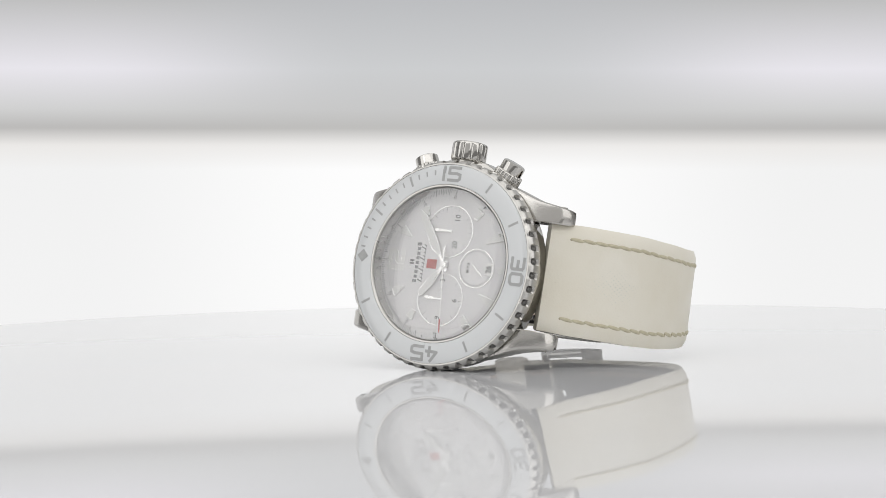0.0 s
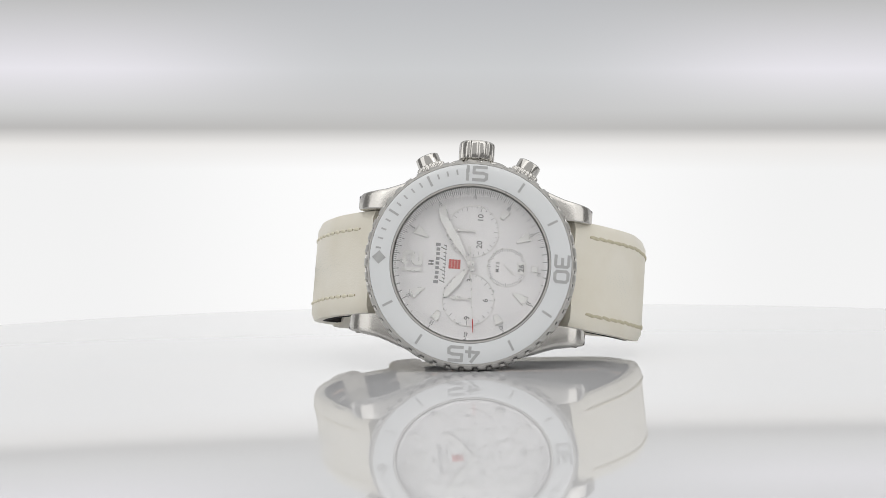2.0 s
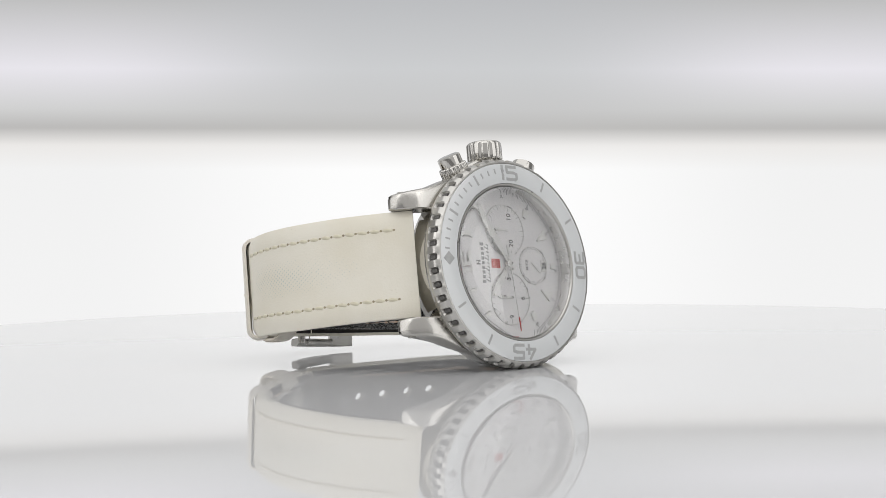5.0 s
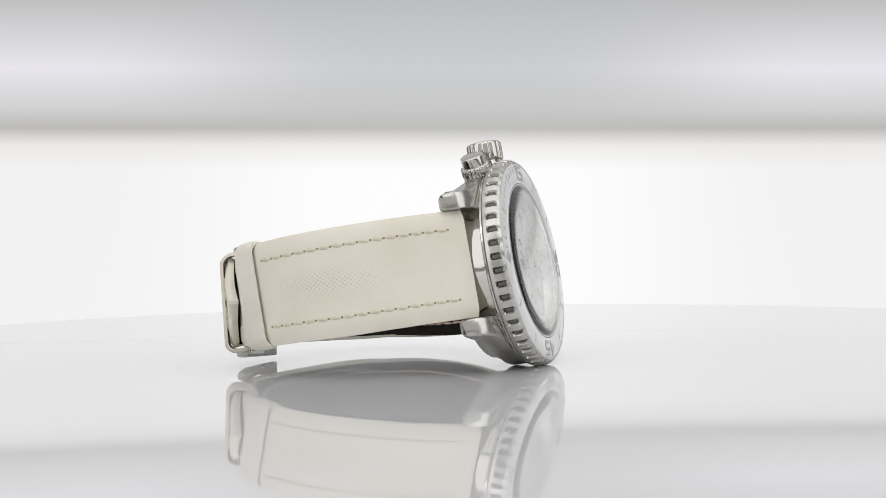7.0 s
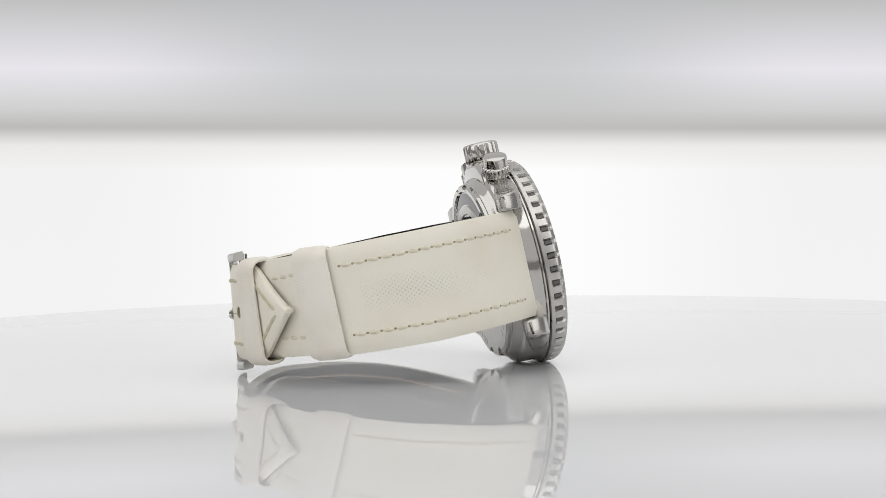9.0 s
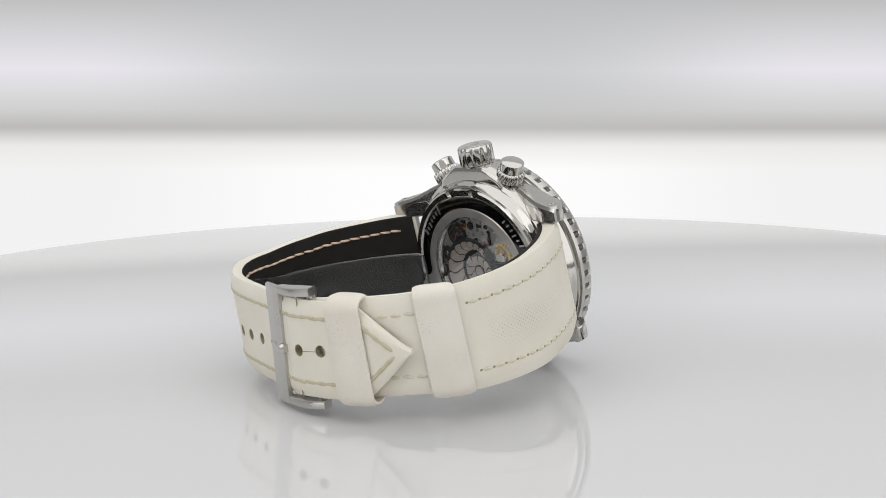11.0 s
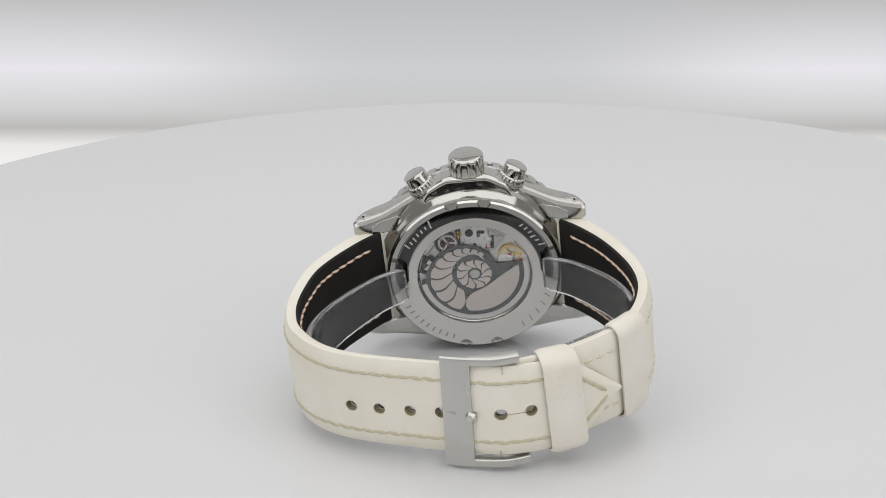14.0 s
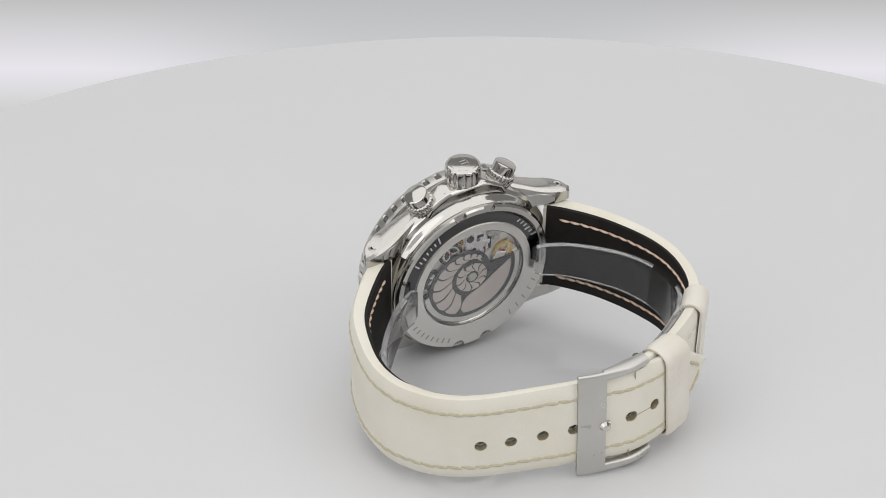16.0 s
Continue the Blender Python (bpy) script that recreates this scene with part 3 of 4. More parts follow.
# ---- case back ----
def case_back():
    zb = -12.9
    body = part("case_back", lathe([(12.9, -11.6), (12.9, zb + 0.25), (13.1, zb + 0.1), (15.2, zb + 0.3), (17.4, -12.35), (17.7, zb + 0.12), (18.75, zb + 0.1), (19.1, zb + 0.5), (19.1, -11.6)], 128), STEEL, WATCH, "polished screwed case back ring")
    # near-black metal: the recess's dark reflection is put into its colour
    part("polished_recess", lathe([(14.8, zb + 0.26), (15.2, zb + 0.26), (17.3, -12.42), (17.3, -12.2), (14.8, -12.2)], 128), MIRROR, body, "polished recess round the window, dark reflection painted in")
    bm = bmesh.new()
    n = 120
    inner, outer, inner2, outer2 = [], [], [], []
    for k in range(n):
        a = 360 * k / n
        away = abs((a - 90 + 180) % 360 - 180)  # from 3 o'clock
        r = 14.6 + 4.05 * min(1, max(0, (away - 92) / 7))
        for lst, rr, z in ((inner, 12.75, zb), (outer, r, zb), (inner2, 12.75, zb + 0.7), (outer2, r - 0.02, zb + 0.7)):
            x, y = polar(a, rr)
            lst.append(bm.verts.new((x, y, z)))
    for k in range(n):
        j = (k + 1) % n
        bm.faces.new((inner[k], outer[k], outer[j], inner[j]))
        bm.faces.new((outer[k], outer2[k], outer2[j], outer[j]))
        bm.faces.new((inner2[k], inner[k], inner[j], inner2[j]))
        bm.faces.new((outer2[k], inner2[k], inner2[j], outer2[j]))
    satin = part("engraved_ring", bm, BACK_STEEL, body, "satin steel ring with engraved bars")
    cutters = []
    for a in (79, 101, 259, 281):
        x, y = polar(a, 18.7)
        cutters.append(disc(1.45, zb - 1, zb + 0.62, 32, x, y))
        x, y = polar(a, 17.9)
        part("key_notch", disc(1.35, zb + 0.66, zb + 0.8, 24, x, y), BRUSHED, body)
    cutter = merged(*cutters)
    for ob in (body, satin):
        cut_holes(ob, cutter.copy(), 25)
    cutter.free()
    # engraving as plain bars
    for i in range(9):
        a = 204 + i * 5.6
        m = spin(a, 16.9, zb - 0.02)
        part("engraved_bar", moved(box(-0.2, 0.2, -0.62, 0.62, -0.02, 0.05), m), GREY, body)
    for i in range(6):
        m = spin(305 + i * 8, 16.9, zb - 0.02)
        part("engraved_bar", moved(box(-0.16, 0.16, -0.75, 0.75, -0.02, 0.05), m @ pose(0, 0, 0, 0, 0, 20)), GREY, body)
    for i in range(13):
        a = 24 + i * 4.6 if i < 6 else 122 + (i - 6) * 4.4
        m = spin(a, 16.35, -12.62)
        part("engraved_bar", moved(box(-0.2, 0.16, -0.5 - 0.4 * (i % 4 == 2), 0.4 + 0.6 * (i % 6 == 0), -0.05, 0.05), m @ pose(0, 0, 0, 0, 0, 15)), SILVER, body)
    g = part("display_window", lathe([(0, zb + 0.15), (12.6, zb + 0.15), (12.75, zb + 0.3), (12.75, zb + 0.75), (0, zb + 0.75)], 96, False), CRYSTAL, body, "clear sapphire display window")
    g.visible_shadow = False


def movement():
    zp = -10.9
    base = part("movement", lathe([(0, zp), (13.0, zp), (13.0, -11.9), (12.75, -11.9), (12.75, zp + 0.4), (0, zp + 0.4)], 96, False), BACK_STEEL, WATCH, "automatic movement behind the display window")
    # seen from behind: x up, y to the right
    for pts, z, mat in (([(4.0, -11.5), (11, -5.5), (12, -2.5), (6.2, -2.0), (5.6, -6)], 0.35, BRUSHED), ([(5.6, -1.6), (12.2, -1.6), (12, 3.4), (8.5, 4), (6, 2.6)], 0.45, SILVER),
                        ([(4.5, 3.2), (8, 4.4), (11.2, 4.4), (9.4, 7.8), (5.6, 5.2)], 0.3, BRUSHED), ([(0.5, 8.8), (5.0, 9.2), (7.4, 9.0), (3, 12), (0.5, 12.2)], 0.35, SILVER), ([(2.6, 5.2), (4.4, 6.2), (3.6, 8.8), (2.4, 8.4)], 0.7, SILVER)):
        part("bridge", slab(pts, zp - z, zp + 0.05, 0.08, 1), mat, base)

    def wheel(x, y, r, teeth, mat, z, spokes=4):
        n = teeth * 4
        bm = lathe([(r * 0.74, zp - z), (r, zp - z), (r, zp - z + 0.25), (r * 0.74, zp - z + 0.25)], n, True, lambda i, k, rr: rr - (0.22 if i in (1, 2) and k % 4 < 2 else 0))
        arms = [moved(box(-r * 0.1, r * 0.1, 0, r * 0.76, zp - z, zp - z + 0.22), pose(0, 0, 0, 0, 0, a * 360 / spokes)) for a in range(spokes)]
        part("wheel", moved(merged(bm, *arms), pose(x, y, 0)), mat, base)
        part("jewel", disc(r * 0.14, zp - z - 0.08, zp - z + 0.3, 20, x, y), RUBY, base)

    wheel(4.0, 8.1, 2.6, 34, GOLD, 0.5, 3)
    # raised black patches paint the shade of gaps under the balance and the levers
    part("balance_gap_shade", disc(2.9, zp - 0.47, zp + 0.05, 36, 8.3, -5.3), LINING_AND_GAPS, base)
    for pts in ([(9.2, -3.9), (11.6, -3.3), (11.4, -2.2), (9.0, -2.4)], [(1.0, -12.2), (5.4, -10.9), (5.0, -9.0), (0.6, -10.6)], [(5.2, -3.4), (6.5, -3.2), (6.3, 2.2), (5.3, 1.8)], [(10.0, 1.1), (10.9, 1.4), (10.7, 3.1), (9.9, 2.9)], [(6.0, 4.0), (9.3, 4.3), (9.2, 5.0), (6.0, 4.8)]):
        part("lever_gap_shade", slab(pts, zp - 0.49, zp + 0.05, 0.06, 1), LINING_AND_GAPS, base)
    wheel(8.3, -5.3, 2.2, 30, STEEL, 0.66, 3)
    wheel(10.2, -2.8, 0.85, 14, GOLD, 0.62)
    part("lever", slab([(5.5, -3.2), (6.0, -3.0), (6.1, 1.9), (5.6, 1.8)], zp - 0.68, zp + 0.05, 0.06, 1), STEEL, base)
    part("lever", slab([(6.4, 3.2), (8.8, 3.5), (8.8, 4.5), (8.0, 4.4), (7.6, 3.9), (6.4, 4.1)], zp - 0.75, zp + 0.05, 0.08, 1), SILVER, base)
    part("lever", slab([(2.0, -11.2), (3.0, -9.8), (3.4, -10.6), (4.4, -9.7), (4.0, -9.2), (2.6, -9.4), (1.6, -10.4)], zp - 0.68, zp + 0.05, 0.06, 1), STEEL, base)
    part("retaining_ring", lathe([(12.25, -11.3), (12.7, -11.85), (12.72, -11.3)], 96, True), STEEL, base)
    wheel(1.2, -10.3, 1.5, 22, STEEL, 0.4)
    # the black ones among these are plain dark dots, the ruby ones jewels
    for x, y, r, mat in ((9.6, 1.6, 0.45, INK), (6.6, 3.4, 0.4, RUBY), (10.4, -0.4, 0.9, LINING_AND_GAPS), (8.4, 6.2, 0.8, BRUSHED), (2.2, 10.4, 0.5, RUBY), (4.6, -9.4, 0.9, LINING_AND_GAPS), (10.2, 4.3, 0.55, STEEL), (3.2, 8.0, 0.4, INK), (7.2, 0.6, 0.5, LINING_AND_GAPS), (-1.5, -11.3, 0.6, LINING_AND_GAPS)):
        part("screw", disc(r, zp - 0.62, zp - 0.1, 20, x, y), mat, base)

    # rotor: a dark plate with pale shell chambers; psi runs clockwise, seen from behind, from the shell's mouth
    def spot(psi, r):
        r *= 1.08
        a = radians(12 - psi)
        return r * math.sin(a), r * math.cos(a)

    def rim(psi):
        if psi < 185:
            return 10.2
        return max(4.7, 10.2 - (psi - 185) * 5.3 / 150)
    zr = -11.75
    outline = [spot(p, rim(p)) for p in range(0, 336, 4)] + [spot(345, 4.9), spot(352, 6.0), spot(356, 8.0)]
    rotor = part("rotor", slab(outline, zr, zr + 0.5, 0.0), DARK, base, "winding rotor with pale nautilus shell chambers")
    edge = [spot(p, 11.2) for p in range(-2, 186, 4)] + [spot(p, 10.15) for p in range(184, -4, -4)]
    part("rotor_weight", slab(edge, zr - 0.15, zr + 0.5), BACK_STEEL, rotor)

    def chamber(pts):
        part("chamber", slab(pts, zr - 0.14, zr + 0.02), SHELL, rotor)
    big = [spot(p, 9.15) for p in range(4, 118, 5)] + [spot(p, r) for p, r in ((120, 8.2), (122, 6.7), (118, 5.3), (105, 4.35), (85, 3.95), (60, 3.95), (40, 4.4), (22, 5.4), (11, 7.0), (5, 8.4))]
    chamber(big)
    edges = [124, 147, 169, 190, 210, 229, 247, 264, 280, 296, 311]
    for a, b in zip(edges, edges[1:]):
        lo, g = 4.75, 1.6
        hi_a, hi_b = rim(a) - 1.0, rim(b) - 0.95
        if hi_b < lo + 0.7:
            lo = hi_b - 0.8
        left = [(a + g - 12 * math.sin(math.pi * u) * 0.6 + 9 * (1 - u), lo + (hi_a - lo) * u) for u in np.linspace(0, 1, 7)]
        right = [(b - g - 12 * math.sin(math.pi * u) * 0.6 + 9 * (1 - u), lo + (hi_b - lo) * u) for u in np.linspace(1, 0, 7)]
        arc = [(a + g + (b - a - 2 * g) * u, (hi_a + (hi_b - hi_a) * u) + 0.25 * math.sin(math.pi * u)) for u in (0.25, 0.5, 0.75)]
        chamber([spot(p, r) for p, r in left + arc + right])
    for k in range(10):
        a, b = 36 * k, 36 * (k + 1)
        lo, hi, g = 1.5, 3.35 + 0.5 * ((k + 3) % 10) / 9, 3.5
        left = [(a + g - 16 * math.sin(math.pi * u) + 22 * (1 - u), lo + (hi - lo) * u) for u in np.linspace(0, 1, 5)]
        right = [(b - g - 16 * math.sin(math.pi * u) + 22 * (1 - u), lo + (hi - lo) * u) for u in np.linspace(1, 0, 5)]
        chamber([spot(p, r) for p, r in left + right])
    part("rotor_screw", disc(1.1, zr - 0.22, zr + 0.1, 28), BRUSHED, rotor)


# ---- strap ----
OUTER12 = [(20.6, -6.2), (25.8, -11.4), (31.4, -19.6), (35.7, -30), (36.7, -39), (34.4, -48.1), (29.4, -54.8), (22.9, -59.5), (17.0, -62.6), (10.7, -64.8), (6.2, -65.7)]
OUTER6 = [(-20.6, -6.2), (-27.0, -11.9), (-34.9, -21.8), (-38.4, -32), (-39.1, -40), (-37.5, -47.5), (-32.9, -54.0), (-25.3, -58.9), (-13.5, -62.8), (-6.5, -64.8), (-1.3, -66.2), (4.6, -67.5), (10.6, -66.8), (17.2, -64.8), (23.4, -62.3), (28.5, -59.4)]
LINER = [(-15.4, -13.9), (-22, -18.4), (-30.2, -28), (-34.2, -37), (-33.6, -45), (-29.2, -51.8), (-21, -57.0), (-10, -60.6), (0, -62.6), (10, -61.0), (18, -57.6), (26.3, -51.8), (31.6, -44), (32.6, -36), (29.4, -27), (22, -18.2), (15.4, -13.9)]


def table(*pairs):
    xs, ys = zip(*pairs)
    return lambda s: float(np.interp(s, xs, ys))


B12 = Band(OUTER12, 160, table((0, 0), (50, 0), (62, 0.06), (85, 0.14)))
B6 = Band(OUTER6, 200, table((0, 0), (40, 0), (60, 0.05), (80, 0.13), (98, 0.14), (110, 0.1), (122, 0.05)))
C12, H12 = table((0, 0.1), (30, 0.4), (48, 1.1), (58, 1.9), (75, 2.8), (90, 3.2)), table((0, 11.2), (30, 11.2), (48, 10.8), (60, 10.1), (90, 9.6))
C6, H6 = table((0, 0.4), (20, 0.6), (30, 0.8), (40, 1.4), (50, 2.6), (66, 3.1), (80, 3.2), (98, 3.3), (112, 2.2), (123, 1.3)), table((0, 11.4), (10, 11.7), (24, 11.75), (32, 11.5), (40, 11.0), (62, 10.1), (76, 9.8), (100, 9.7), (118, 9.7))
T12, T6 = table((0, 4.4), (20, 3.8), (50, 2.8), (90, 2.2)), table((0, 4.4), (20, 3.8), (50, 2.8), (85, 2.3), (118, 2.0))
TIP = 11.0


def half6(s):
    left = B6.length - s
    return H6(s) if left > TIP else max(0.35, H6(s) * (left / TIP) ** 0.92)


def strap_section(c, h, t, lining=False):
    def section(s):
        w, th, cx = h(s), t(s), c(s)
        if lining:
            half = max(w - float(np.interp(s, (30, 48), (0.02, 0.45))), 0.2)
            return rounded(cx - half, cx + half, -th - 0.12, -th * 0.8, 0.25, 2)
        r = min(0.95, w * 0.5)
        pts = []
        # domed outer face with a rolled edge, flat inner face
        for u in np.linspace(1, -1, 15):
            edge = max(0.0, (abs(u) * w - (w - 2.2)) / 2.2) if w > 3 else abs(u) ** 3
            pts.append((cx + u * w, -0.75 * edge ** 2.2))
        pts.append((cx - w, -th * 0.6))
        pts.append((cx - w + min(0.5, w * .3), -th))
        pts.append((cx + w - min(0.5, w * .3), -th))
        pts.append((cx + w, -th * 0.6))
        return pts
    return section


def cut_holes(ob, cutter_bm, sharp=50):
    cut = mesh_object("scratch", cutter_bm, LEATHER)
    mod = ob.modifiers.new("holes", "BOOLEAN")
    mod.object, mod.operation, mod.solver = cut, "DIFFERENCE", "EXACT"
    bpy.context.view_layer.update()
    me = bpy.data.meshes.new_from_object(ob.evaluated_get(bpy.context.evaluated_depsgraph_get()))
    ob.modifiers.clear()
    bm = bmesh.new()
    bm.from_mesh(me)
    bmesh.ops.triangulate(bm, faces=[f for f in bm.faces if len(f.verts) > 4])
    for e in bm.edges:
        e.smooth = not (len(e.link_faces) == 2 and e.calc_face_angle(0) > radians(sharp))
    bm.to_mesh(me)
    bm.free()
    ob.data = me
    bpy.data.objects.remove(cut)


def stitch_mesh(name, length, w, material):
    """A short raised thread, thick in the middle, dipping into the leather at its ends."""
    bm = bmesh.new()
    rings = []
    for u in np.linspace(-1, 1, 7):
        k = 1 - 0.45 * abs(u) ** 4
        rings.append([bm.verts.new((k * w * math.cos(a) + 0.12 * u, u * length / 2, k * 0.34 * math.sin(a) - 0.10 + 0.16 * (1 - u * u))) for a in np.linspace(0, 2 * math.pi, 9)[:-1]])
    for a, b in zip(rings, rings[1:]):
        for i in range(8):
            bm.faces.new((a[i], a[(i + 1) % 8], b[(i + 1) % 8], b[i]))
    bm.faces.new(rings[0])
    bm.faces.new(rings[-1])
    ob = mesh_object(name, bm, material)
    me = ob.data
    bpy.data.objects.remove(ob)
    return me


def place(name, me, parent, m):
    ob = new(name, me)
    ob.parent = parent
    ob.matrix_basis = Matrix.Translation(m.translation * MM) @ m.to_3x3().to_4x4()
    return ob


def sew(band, parent, me, s0, s1, step, x, off, flip=1, gaps=()):
    s = s0
    while s < s1:
        if not any(a < s < b for a, b in gaps):
            xx = x(s) if callable(x) else x
            oo = off(s) if callable(off) else off
            m = band.frame_at(s, xx, oo)
            if flip < 0:
                m = m @ pose(0, 0, 0, 0, 180, 0)
            place("stitch", me, parent, m @ pose(0, 0, 0, 0, 0, random.uniform(-5, 5)))
        s += step


def needle_holes(band, x_of, s_list, off):
    """Dark pricks where each stitch goes through the leather."""
    bm = bmesh.new()
    for s in s_list:
        f = band.frame_at(s, x_of(s), off)
        bm.faces.new([bm.verts.new(f @ Vector((0.26 * math.cos(a), 0.3 * math.sin(a), 0))) for a in np.linspace(0, 2 * math.pi, 9)[:-1]])
    return bm


def dots(band, c, s0, s1, thick_at, seed, most=0.2):
    """Fine punched dots that fade towards the ends of the patch."""
    rnd = random.Random(seed)
    bm = bmesh.new()
    row = 0
    s = s0
    while s < s1:
        fade = max(0.0, 1 - abs((s - thick_at) / (s1 - s0)) * 1.25)
        x = -3.6 + (0.45 if row % 2 else 0)
        while x < 3.7:
            r = most * fade * (0.8 + 0.4 * rnd.random()) * (1 - abs(x) / 6.5)
            if r > 0.045 and rnd.random() < 0.45 + fade * 0.6:
                f = band.frame_at(s, c(s) + x, 0.025)
                bm.faces.new([bm.verts.new(f @ Vector((r * math.cos(a), r * math.sin(a), 0))) for a in np.linspace(0, 2 * math.pi, 7)[:-1]])
            x += 0.9
        s += 0.55
        row += 1
    return bm


def keeper(band, s0, s1, c, half, lo, hi, th, material, label):
    """A leather loop round the strap, with softly rolled edges."""
    bm = bmesh.new()
    rows = []
    for k, s in enumerate(np.linspace(s0, s1, 9)):
        u = abs(k - 4) / 4
        roll = 0.35 * max(0, u - 0.7) / 0.3
        a = rounded(c(s) - half - th + roll, c(s) + half + th - roll, lo - th + roll, hi + th - roll, 2.7, 5)
        rows.append([bm.verts.new(band.at(s, x, o + 0.06 * math.sin(3 * x + s))) for x, o in a])
    inner = []
    for s in np.linspace(s0, s1, 9):
        a = rounded(c(s) - half, c(s) + half, lo, hi, 1.9, 5)
        inner.append([bm.verts.new(band.at(s, x, o)) for x, o in a])
    m = len(rows[0])
    for grid in (rows, inner):
        for a, b in zip(grid, grid[1:]):
            for i in range(m):
                bm.faces.new((a[i], a[(i + 1) % m], b[(i + 1) % m], b[i]))
    for a, b in ((rows[0], inner[0]), (rows[-1], inner[-1])):
        for i in range(m):
            bm.faces.new((a[i], a[(i + 1) % m], b[(i + 1) % m], b[i]))
    return part("keeper", bm, material, WATCH, label, smooth=50)


def strap():
    thread = stitch_mesh("stitch", 2.2, 0.4, THREAD)
    thread_tail = stitch_mesh("stitch", 3.1, 0.4, THREAD_TAIL)
    thread_in = stitch_mesh("stitch", 2.3, 0.27, THREAD_IN)
    # buckle half
    a = part("buckle_strap", B12.sweep(strap_section(C12, H12, T12), 1.7, B12.length, 110), LEATHER, WATCH, "ivory leather strap half with punched dots", smooth=50)
    part("lining", B12.sweep(strap_section(C12, H12, T12, True), 2.4, B12.length - 0.5, 90), LINING_AND_GAPS, a, "black inner lining")
    part("punched_dots", dots(B12, C12, 10, 44, 33, 5), DOT, a)["kind"] = "stuff"
    for side in (1, -1):
        sew(B12, a, thread, 7.2, 48, 2.75, lambda s: C12(s) + side * (H12(s) - 3.9), -0.1)
        part("needle_holes", needle_holes(B12, lambda s: C12(s) + side * (H12(s) - 3.9), np.arange(7.2 - 1.375, 48, 2.75), 0.012), RIM, a)["kind"] = "stuff"
        sew(B12, a, thread, 58.5, 66, 2.75, lambda s: C12(s) + side * (H12(s) - 3.9), -0.1)
        sew(B12, a, thread_in, 7.2, 84, 2.5, lambda s: C12(s) + side * (H12(s) - 3.0), lambda s: -T12(s) - 0.14, -1)
    # tail half
    b = part("tail_strap", B6.sweep(strap_section(C6, half6, T6), 1.7, B6.length, 150), LEATHER, WATCH, "ivory leather strap half with buckle holes and pointed tip", smooth=50)
    holes = []
    for y in HOLES:
        s = float(np.interp(y, B6.p[40:, 0], B6.s[40:]))
        m = B6.frame_at(s, min(3.0, 1.7 + (s - 65) * 0.045), 0)
        holes.append(moved(lathe([(0, 2), (1.2, 2), (1.2, -6), (0, -6)], 28, False), m))
        part("hole_rim", moved(lathe([(1.17, -1.6), (1.17, -0.15), (1.27, 0.01), (1.36, -0.1), (1.3, -1.6)], 28), m), RIM, b)
    cutter = merged(*holes)
    lining = part("lining", B6.sweep(strap_section(C6, half6, T6, True), 2.4, B6.length - 3, 120), LINING_AND_GAPS, b, "black inner lining")
    me = bpy.data.meshes.new("scratch")
    cutter.to_mesh(me)
    cutter.free()
    for ob in (b, lining):
        bm = bmesh.new()
        bm.from_mesh(me)
        cut_holes(ob, bm)
    bpy.data.meshes.remove(me)
    part("punched_dots", dots(B6, C6, 12, 26, 18, 8, 0.13), DOT, b)["kind"] = "stuff"
    for side in (1, -1):
        sew(B6, b, thread_tail, 7.6, B6.length - TIP - 1.5, 2.75, lambda s: C6(s) + side * (half6(s) - 3.2), -0.1)
        part("needle_holes", needle_holes(B6, lambda s: C6(s) + side * (half6(s) - 3.2), np.arange(7.6 - 1.375, 40, 2.75), 0.012), RIM, b)["kind"] = "stuff"
        sew(B6, b, thread_in, 7.2, B6.length - TIP - 24, 2.5, lambda s: C6(s) + side * (half6(s) - 3.0), lambda s: -T6(s) - 0.14, -1)
        for left in (8.5, 6.6, 4.7):
            s = B6.length - left
            m = B6.frame_at(s, C6(s) + side * (half6(s) - 2.9), -0.03)
            place("stitch", thread_tail, b, m @ pose(0, 0, 0, 0, 0, -side * 40))
    # creases by the last holes
    for side in (1, -1):
        m = B6.frame_at(B6.length - 25.5 + side * 0.8, C6(95) + side * 8.6, -0.22)
        part("crease", moved(box(-1.6, 1.6, -0.07, 0.07, -0.1, 0.1), m), RIM, b)
    m = B6.frame_at(float(np.interp(7.6, B6.p[40:, 0], B6.s[40:])), C6(98) - 0.35, -0.06)
    part("crease", moved(box(-0.06, 0.06, -1.8, 1.8, -0.1, 0.09), m), RIM, b)
    keeper(B12, 49.0, 57.0, C12, 10.6, -3.1, 0.6, 0.85, LEATHER_WORN, "worn ivory leather keeper loop")
    keeper(B6, B6.length - 16.6, B6.length - 9.0, C6, 10.1, -4.8, 0.35, 0.85, LEATHER_WORN, "worn ivory leather keeper loop")
    ln = Band(LINER, 160)
    end = ln.length

    def liner_section(s):
        u = min(s, end - s)
        h = float(np.interp(u, (0, 1.2, 12, 34, 50), (3.7, 4.2, 4.8, 5.8, 8.6)))
        c = float(np.interp(u, (0, 14, 34, 50, end / 2), (0.0, 0.3, 0.9, 2.6, 3.2)))
        return rounded(c - h, c + h, -0.75, 0.75, 0.35, 3)
    p = part("liner", ln.sweep(liner_section, 0, end, 120), PLASTIC, WATCH, "clear plastic protector band inside the strap loop", smooth=50)
    p.visible_shadow = False


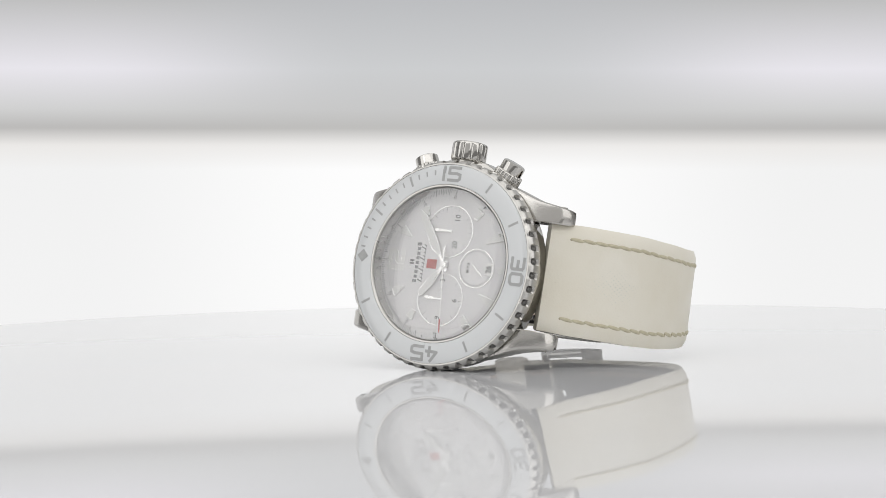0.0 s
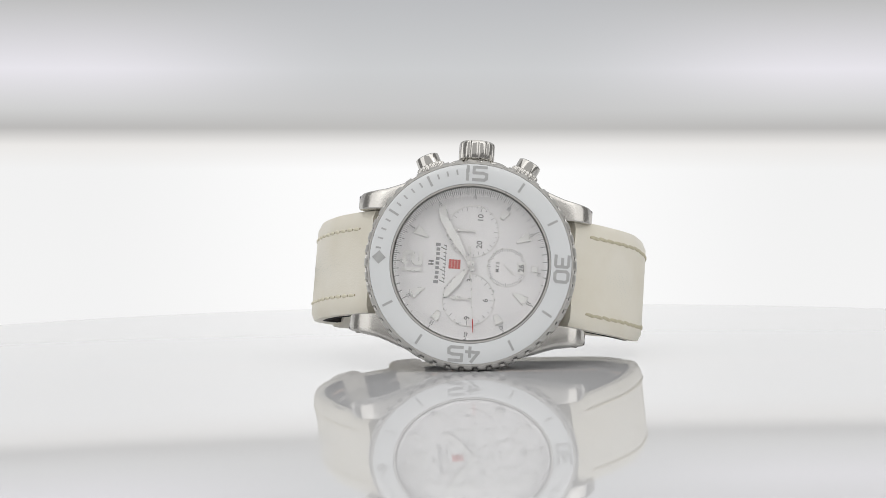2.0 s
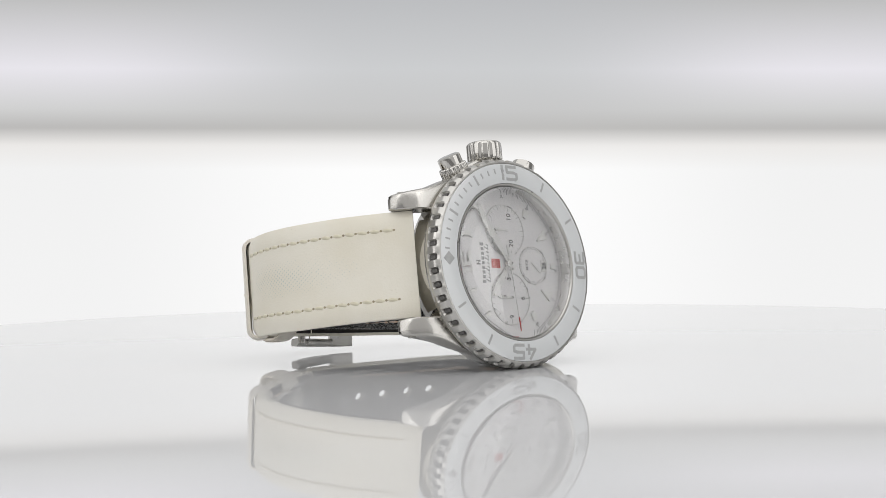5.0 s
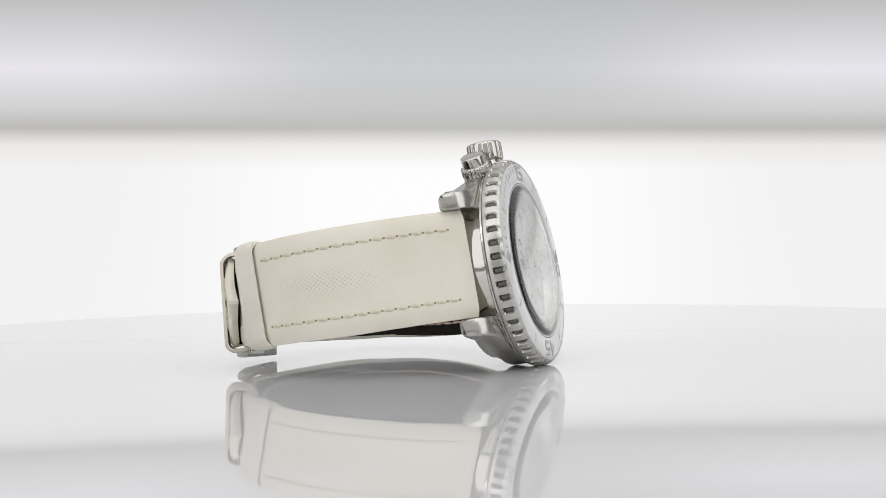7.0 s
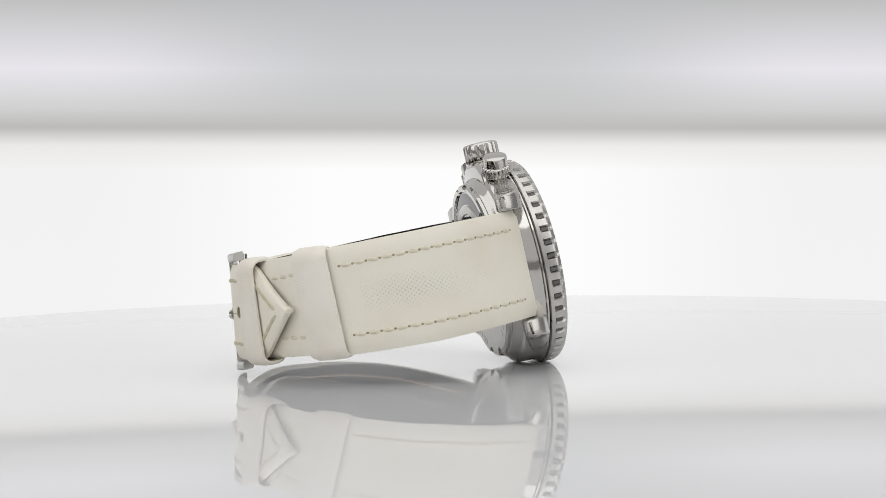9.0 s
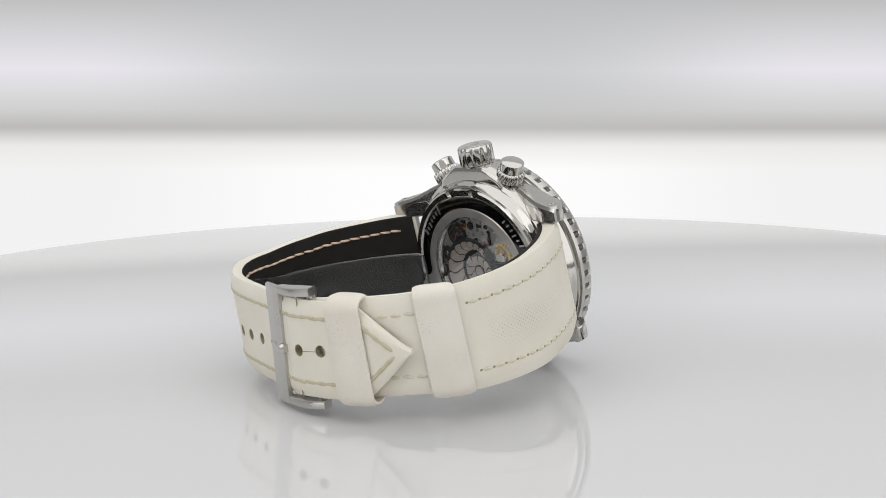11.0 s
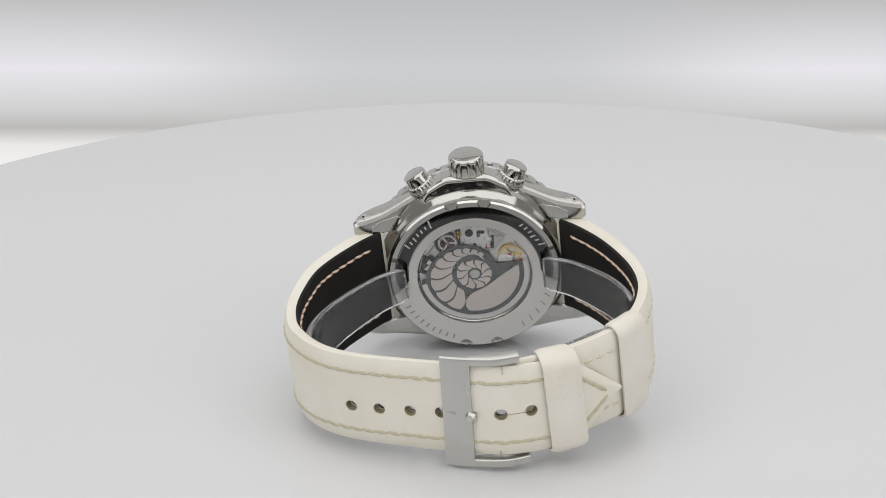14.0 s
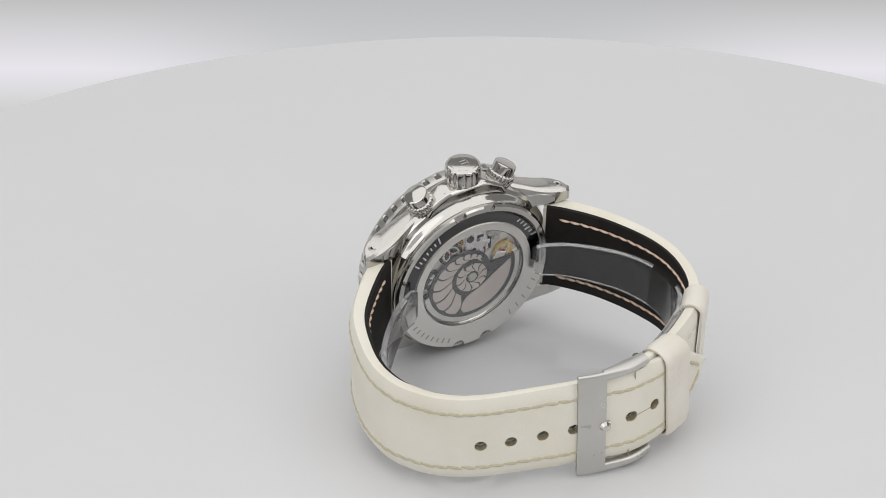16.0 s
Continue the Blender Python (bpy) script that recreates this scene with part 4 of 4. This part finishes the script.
def buckle():
    """A flat steel frame that bends round the tail, with a short tongue."""
    s0 = float(np.interp(-6.8, B6.p[40:, 0], B6.s[40:]))
    s1 = s0 + 5.9
    c, h = 3.2, 12.1
    bar = B6.sweep(lambda s: rounded(c - h, c + h, -0.3, 0.72 - 0.2 * abs((s - s0) / (s1 - s0) - 0.5), 0.4, 3), s0, s1, 8)
    fr = part("buckle", bar, BRUSHED, WATCH, "flat brushed steel pin buckle")
    for side in (1, -1):
        x0, x1 = (c + h - 1.75, c + h) if side > 0 else (c - h, c - h + 1.75)
        arm_bm = B6.sweep(lambda s: rounded(x0, x1, -2.6 * min(1, (s - s1 + 4) / 9), 0.62 - 0.9 * min(1, max(0, (s - s1) / 10)), 0.45, 3), s1 - 0.5, s1 + 10.5, 12)
        part("buckle_arm", arm_bm, BRUSHED, fr)
    m = B6.frame_at(s1 + 9.4, c, -2.6)
    part("hinge_bar", moved(lathe([(0, 11.6), (0.9, 11.6), (0.9, -11.6), (0, -11.6)], 20, False), m @ pose(0, 0, 0, 0, 90, 0)), STEEL, fr)
    sm = (s0 + s1) / 2
    t = part("tongue", B6.sweep(lambda s: rounded(c - 0.5 - 0.75, c - 0.5 + 0.75, -0.8, 0.95, 0.5, 3), s1 - 1.1, s1 + 0.9, 6), STEEL, fr)
    part("tongue_tip", moved(lathe([(0, 0.9), (0.7, 0.75), (1.1, 0.1), (1.0, -0.5), (0, -0.6)], 20, False), B6.frame_at(s1 - 0.3, c - 0.5, 0.75)), STEEL, fr)
    part("engraved_bar", moved(slab([(-0.25, -2.0), (0.45, 0), (-0.45, 0.2)], -0.05, 0.06), B6.frame_at(s0 + 2.6, c, 0.7)), GREY, fr)


LUG = Mat("satin_lug_steel", (0.54, 0.527, 0.5), 0.22, 1.0).worn(500, 0.18, 0.26).m
SLOT_SHADE = Mat("notch_shade", (0.10, 0.098, 0.094), 0.55).stain(900, (0.14, 0.137, 0.13)).m
MIRROR = Mat("dark_reflection_steel", (0.10, 0.10, 0.10), 0.08, 1.0).worn(500, 0.05, 0.12).m
DARK = Mat("dark_rotor_metal", (0.09, 0.092, 0.095), 0.32, 1.0).worn(600, 0.26, 0.4).m
SHELL = Mat("pale_rose_metal", (0.72, 0.66, 0.615), 0.36, 1.0).worn(900, 0.3, 0.44).bump(2600, 0.00002, 0.2, (1, 0.05, 1)).m
GOLD = Mat("brass_wheel", (0.80, 0.58, 0.22), 0.25, 1.0).worn(900, 0.2, 0.32).m
RUBY = Mat("ruby_jewel", (0.35, 0.02, 0.08), 0.08).worn(900, 0.05, 0.12).m
RIM = Mat("raw_leather_edge", (0.40, 0.35, 0.23), 0.7).stain(900, (0.26, 0.22, 0.14)).m
DOT = Mat("punched_dot", (0.50, 0.56, 0.53), 0.7).stain(700, (0.58, 0.61, 0.55)).m
HOLES = (-25.4, -19.7, -13.5, -7.4, 4.4, 10.4)

case()
bezel()
crystal()
dial()
dial_hands()
controls()
case_back()
movement()
strap()
buckle()


def motions():
    walk(WATCH, [(t, pose(0, 0, 0, 0, 0, a) @ STAND) for t, a in TURN])
    walk(DISC, [(t, pose(0, 0, 0, 0, 0, a)) for t, a in TURN])
    home = arm(*RIDE[0][1:], 0.0).inverted()
    walk(CURTAIN, [(t, arm(y, z, a) @ home) for t, y, z, a in RIDE])


motions()
